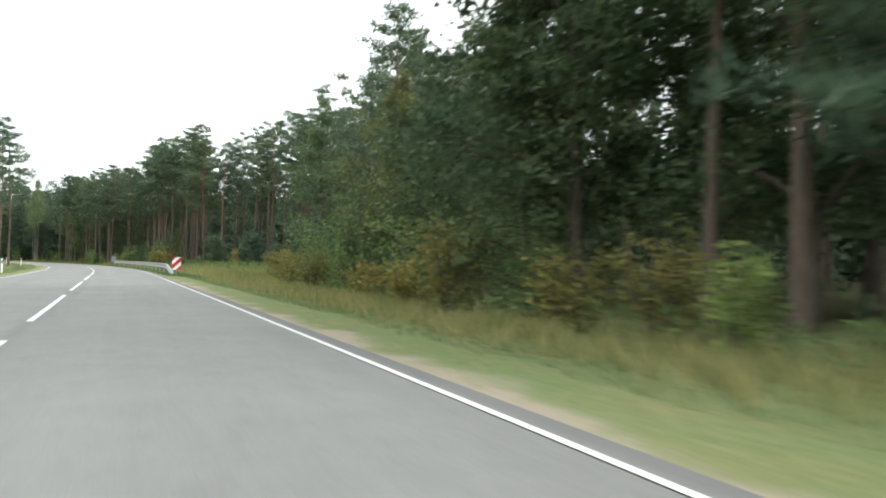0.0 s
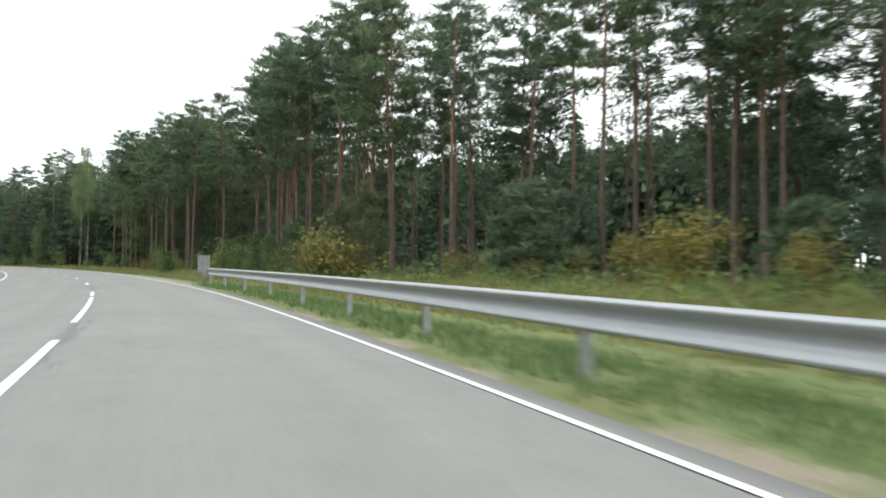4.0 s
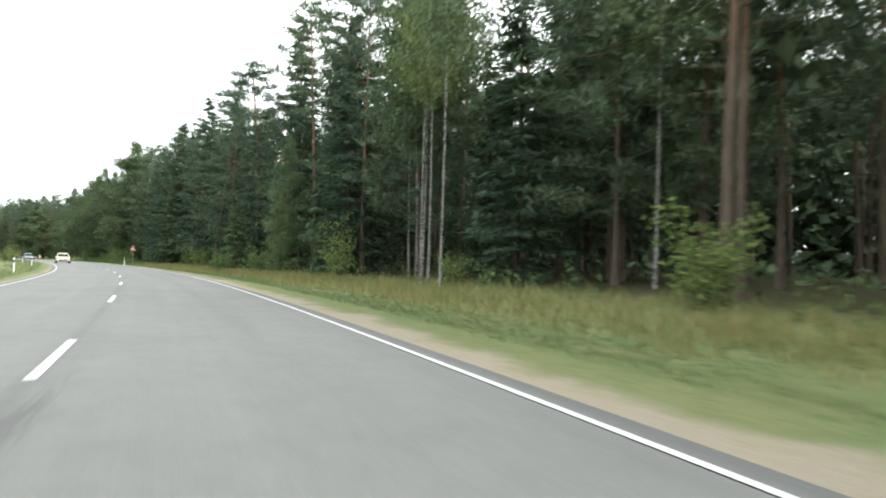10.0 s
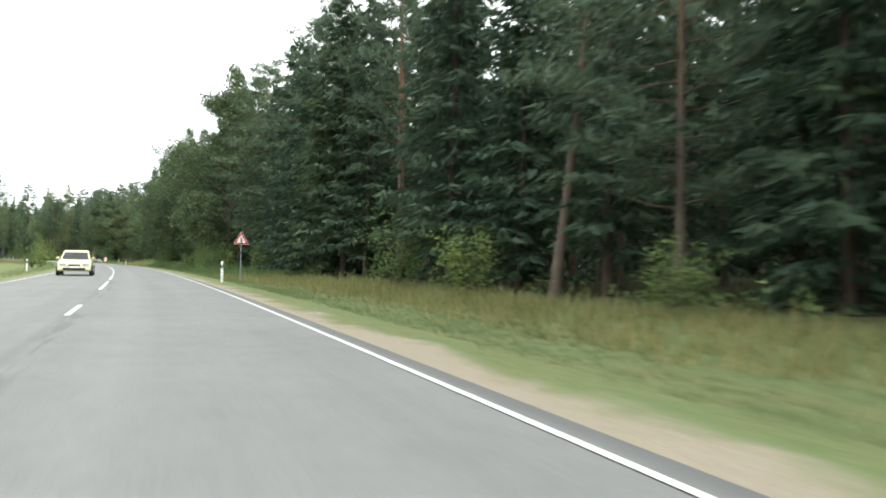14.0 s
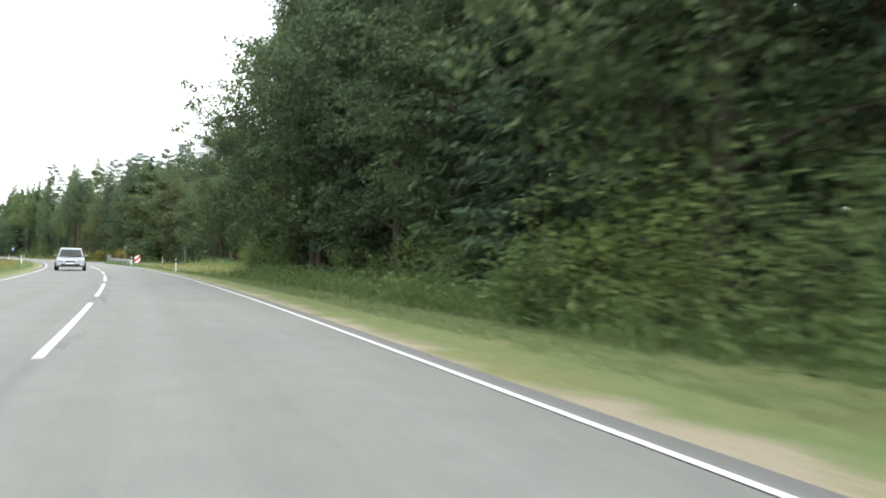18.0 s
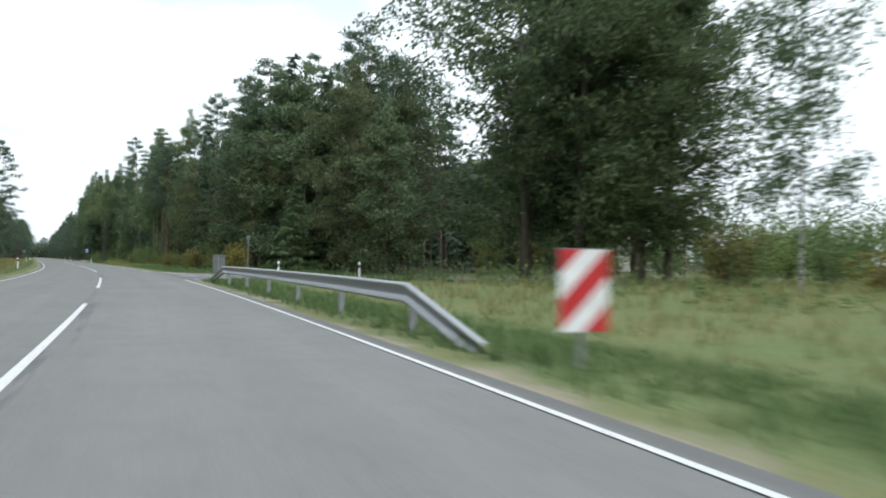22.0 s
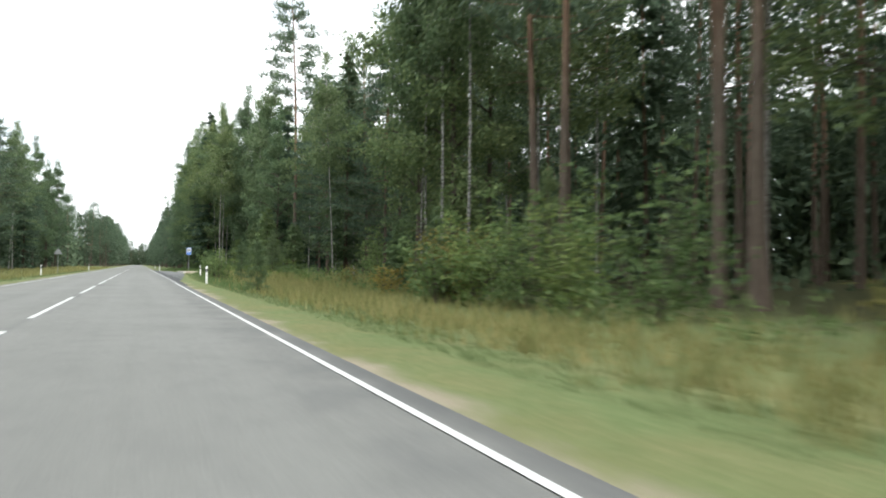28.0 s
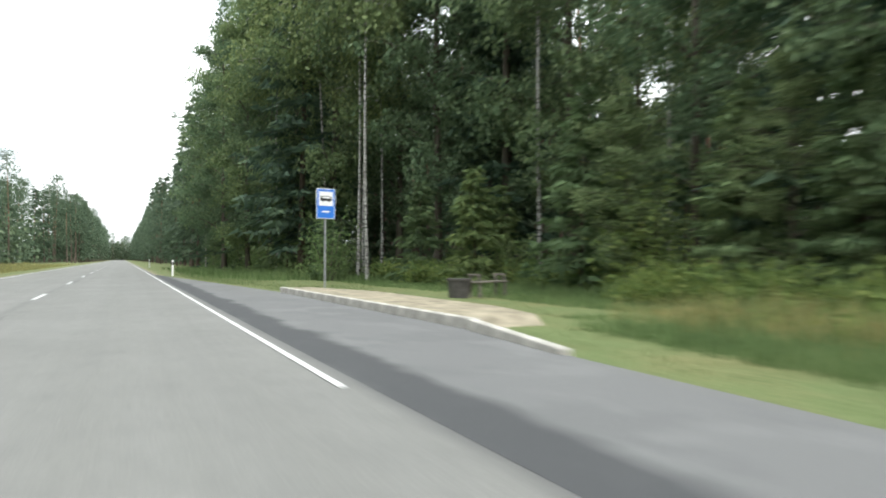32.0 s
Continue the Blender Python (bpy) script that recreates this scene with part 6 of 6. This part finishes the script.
def litter_bin(s, n):
    t = thing("litter_bin", on_ground(s, n, 10), "round dark concrete litter bin beside the bench", "litter bin")
    bm = cyl(0.26, 0.32, 0.52, seg=20)
    part("body", bm, M_BIN, t)
    part("rim", cyl(0.345, 0.345, 0.07, Matrix.Translation((0, 0, 0.50)), 20), M_BIN, t)
    part("foot", cyl(0.27, 0.25, 0.06, Matrix.Translation((0, 0, -0.03)), 20), M_BIN, t)
    return t


litter_bin(620.3, 10.55)


# ---------------------------------------------------------------- cars on the other lane
def car(s, n, turn, paint, label, h=1.5):
    t = thing("car", on_ground(s, n, turn, -float(ground_z(s, n)) + 0.0), label, "car")
    L, Wd = 4.15, 1.72
    # lower body: side outline pushed across, softened
    low = [(-2.05, 0.34), (-1.98, 0.62), (-1.55, 0.86), (-0.9, 0.95), (1.55, 0.97), (2.0, 0.90), (2.08, 0.55), (2.02, 0.28), (-1.95, 0.26)]
    bm = prism([(x, z) for x, z in low], Wd)
    bmesh.ops.bevel(bm, geom=list(bm.edges), offset=0.07, segments=3, affect="EDGES", profile=0.6)
    bmesh.ops.rotate(bm, cent=(0, 0, 0), matrix=Matrix.Rotation(radians(90), 3, "Z"), verts=bm.verts)
    body = part("body", bm, paint, t)
    cab = [(-0.95, 0.93), (-0.25, h - 0.06), (0.15, h), (1.15, h - 0.02), (1.75, h - 0.25), (1.95, 0.93)]
    bm = prism(cab, Wd - 0.12)
    for v in bm.verts:
        if v.co.z > 1.1:
            v.co.y *= 0.82
    bmesh.ops.bevel(bm, geom=list(bm.edges), offset=0.05, segments=3, affect="EDGES", profile=0.6)
    bmesh.ops.rotate(bm, cent=(0, 0, 0), matrix=Matrix.Rotation(radians(90), 3, "Z"), verts=bm.verts)
    part("cabin", bm, paint, t)

    def pane(name, pts):
        b = bmesh.new()
        b.faces.new([b.verts.new(p) for p in pts])
        r = bmesh.ops.solidify(b, geom=list(b.faces), thickness=0.008)
        return part(name, b, M_GLASSDARK, t, "dark glass")
    q = 0.012
    pane("windscreen", [(-0.70, -0.93 - q, 0.99), (0.70, -0.93 - q, 0.99), (0.60, -0.36 - q, h - 0.13), (-0.60, -0.36 - q, h - 0.13)])
    for sx in (-1, 1):
        pane("side_window", [(sx * 0.80, -0.62, 1.0), (sx * 0.80, 0.30, 1.0), (sx * 0.735, 0.25, h - 0.12), (sx * 0.735, -0.18, h - 0.12)])
        pane("side_window", [(sx * 0.80, 0.42, 1.0), (sx * 0.80, 1.35, 1.0), (sx * 0.735, 1.10, h - 0.12), (sx * 0.735, 0.36, h - 0.12)])
        part("headlight", new_box(0.36, 0.10, 0.15, pose(sx * 0.60, -1.99, 0.68, 14, 0, sx * 10), 0.03), M_REFLECT, t, "clear headlight")
        part("wing_mirror", new_box(0.18, 0.09, 0.12, Matrix.Translation((sx * 0.93, -0.62, 1.03)), 0.03), paint, t)
        for y in (-1.30, 1.28):
            tyre = part("wheel", cyl(0.30, 0.30, 0.20, pose(sx * 0.86 - sx * 0.0, y, 0.30, 0, 90, 0) @ Matrix.Translation((0, 0, -0.10)), 24), M_BLACK, t, "black tyre")
            part("rim", cyl(0.19, 0.17, 0.02, pose(sx * 0.965, y, 0.30, 0, 90 * sx, 0) @ Matrix.Translation((0, 0, -0.01)), 16), M_REFLECT, tyre)
    part("grille", new_box(0.62, 0.05, 0.11, Matrix.Translation((0, -2.06, 0.62)), 0.02), M_BLACK, t)
    part("lower_grille", new_box(1.15, 0.05, 0.14, Matrix.Translation((0, -2.05, 0.40)), 0.03), M_BLACK, t)
    part("number_plate", new_box(0.50, 0.012, 0.10, Matrix.Translation((0, -2.095, 0.51)), 0.004), M_WHITE, t)
    return t


M_CARPALE = plain("pale_yellow_car_paint", (0.62, 0.58, 0.36), 0.25, 0.1, 0.6, 0.03, 2.0)
M_CARSILVER = plain("silver_car_paint", (0.26, 0.28, 0.31), 0.28, 0.5, 0.6, 0.03, 2.0)
car(295.0, -2.0, 0, M_CARPALE, "pale yellow hatchback coming on the other lane")
car(381.0, -1.9, 0, M_CARSILVER, "silver hatchback coming on the other lane", 1.58)


# ---------------------------------------------------------------- houses beyond the field
def house(s, n, turn, w, d, wall_h, roof_h, wall_m, label):
    t = thing("house", on_ground(s, n, turn), label, "house", "houses beyond the field")
    th = 0.25
    for nm, sx, sy, m in (("wall", w, th, (0, -d / 2 + th / 2)), ("wall", w, th, (0, d / 2 - th / 2)), ("wall", th, d - 2 * th, (-w / 2 + th / 2, 0)), ("wall", th, d - 2 * th, (w / 2 - th / 2, 0))):
        part(nm, new_box(sx, sy, wall_h + 0.3, Matrix.Translation((m[0], m[1], wall_h / 2 - 0.15))), wall_m, t)
    for sx in (-1, 1):
        g = prism([(-d / 2, wall_h), (d / 2, wall_h), (0, wall_h + roof_h)], 0.2)
        bmesh.ops.rotate(g, cent=(0, 0, 0), matrix=Matrix.Rotation(radians(90), 3, "Z"), verts=g.verts)
        bmesh.ops.translate(g, vec=(sx * (w / 2 - 0.1), 0, 0), verts=g.verts)
        part("gable", g, wall_m, t)
    sl = math.hypot(d / 2 + 0.5, roof_h * (d / 2 + 0.5) / (d / 2))
    an = math.degrees(math.atan2(roof_h, d / 2))
    for sy in (-1, 1):
        part("roof_slope", new_box(w + 0.8, sl, 0.10, pose(0, sy * (d / 4 + 0.25), wall_h + roof_h / 2 - roof_h * 0.25 / (d / 2) + 0.06, -sy * an * -1 if sy < 0 else -an, 0, 0)), M_ROOF, t, "grey roof")
    part("chimney", new_box(0.55, 0.55, 1.3, Matrix.Translation((w * 0.15, 0, wall_h + roof_h + 0.25)), 0.02), M_WALLPALE, t)
    for x in (-w * 0.3, 0.0, w * 0.3):
        win = part("window", new_box(1.0, 0.10, 1.25, Matrix.Translation((x, -d / 2 - 0.02, wall_h * 0.55)), 0.01), M_WHITE, t, "white frame")
        for sx in (-0.235, 0.235):
            part("pane", new_box(0.40, 0.02, 1.08, Matrix.Translation((x + sx, -d / 2 - 0.075, wall_h * 0.55))), M_GLASSDARK, win)
    return t


house(473.0, 60.0, 60, 10.0, 7.0, 2.9, 2.8, M_WALLPALE, "pale rendered house with grey gabled roof among trees")
house(432.0, 55.0, 35, 8.0, 6.0, 3.5, 2.2, M_WALLPALE, "small pale house behind the hedges")


def shed(s, n, turn):
    t = thing("shed", on_ground(s, n, turn), "low brown boarded shed with grey gabled roof in the field", "shed")
    w, d, wall_h, roof_h = 6.8, 5.6, 2.0, 1.45
    for sx, sy, x, y in ((w, 0.12, 0, -d / 2), (w, 0.12, 0, d / 2), (0.12, d - 0.12, -w / 2 + 0.06, 0), (0.12, d - 0.12, w / 2 - 0.06, 0)):
        part("wall", new_box(sx, sy, wall_h + 0.2, Matrix.Translation((x, y, wall_h / 2 - 0.1))), M_ROOFBROWN, t)
    an = math.degrees(math.atan2(roof_h, d / 2))
    for sg in (-1, 1):
        g = prism([(-d / 2, wall_h), (d / 2, wall_h), (0, wall_h + roof_h)], 0.1)
        bmesh.ops.rotate(g, cent=(0, 0, 0), matrix=Matrix.Rotation(radians(90), 3, "Z"), verts=g.verts)
        bmesh.ops.translate(g, vec=(sg * (w / 2 - 0.06), 0, 0), verts=g.verts)
        part("gable", g, M_ROOFBROWN, t)
        part("roof_slope", new_box(w + 0.6, math.hypot(d / 2 + 0.4, roof_h), 0.08, pose(0, sg * (d / 4 + 0.15), wall_h + roof_h / 2 + 0.0, -sg * an, 0, 0)), M_ROOF, t, "grey roof")
    part("lean_to", new_box(2.4, 3.2, 1.2, pose(-w / 2 - 1.22, 1.1, 0.55), 0.02), M_WALLPALE, t, "pale low lean-to")
    return t


shed(481.8, 80.0, 25)
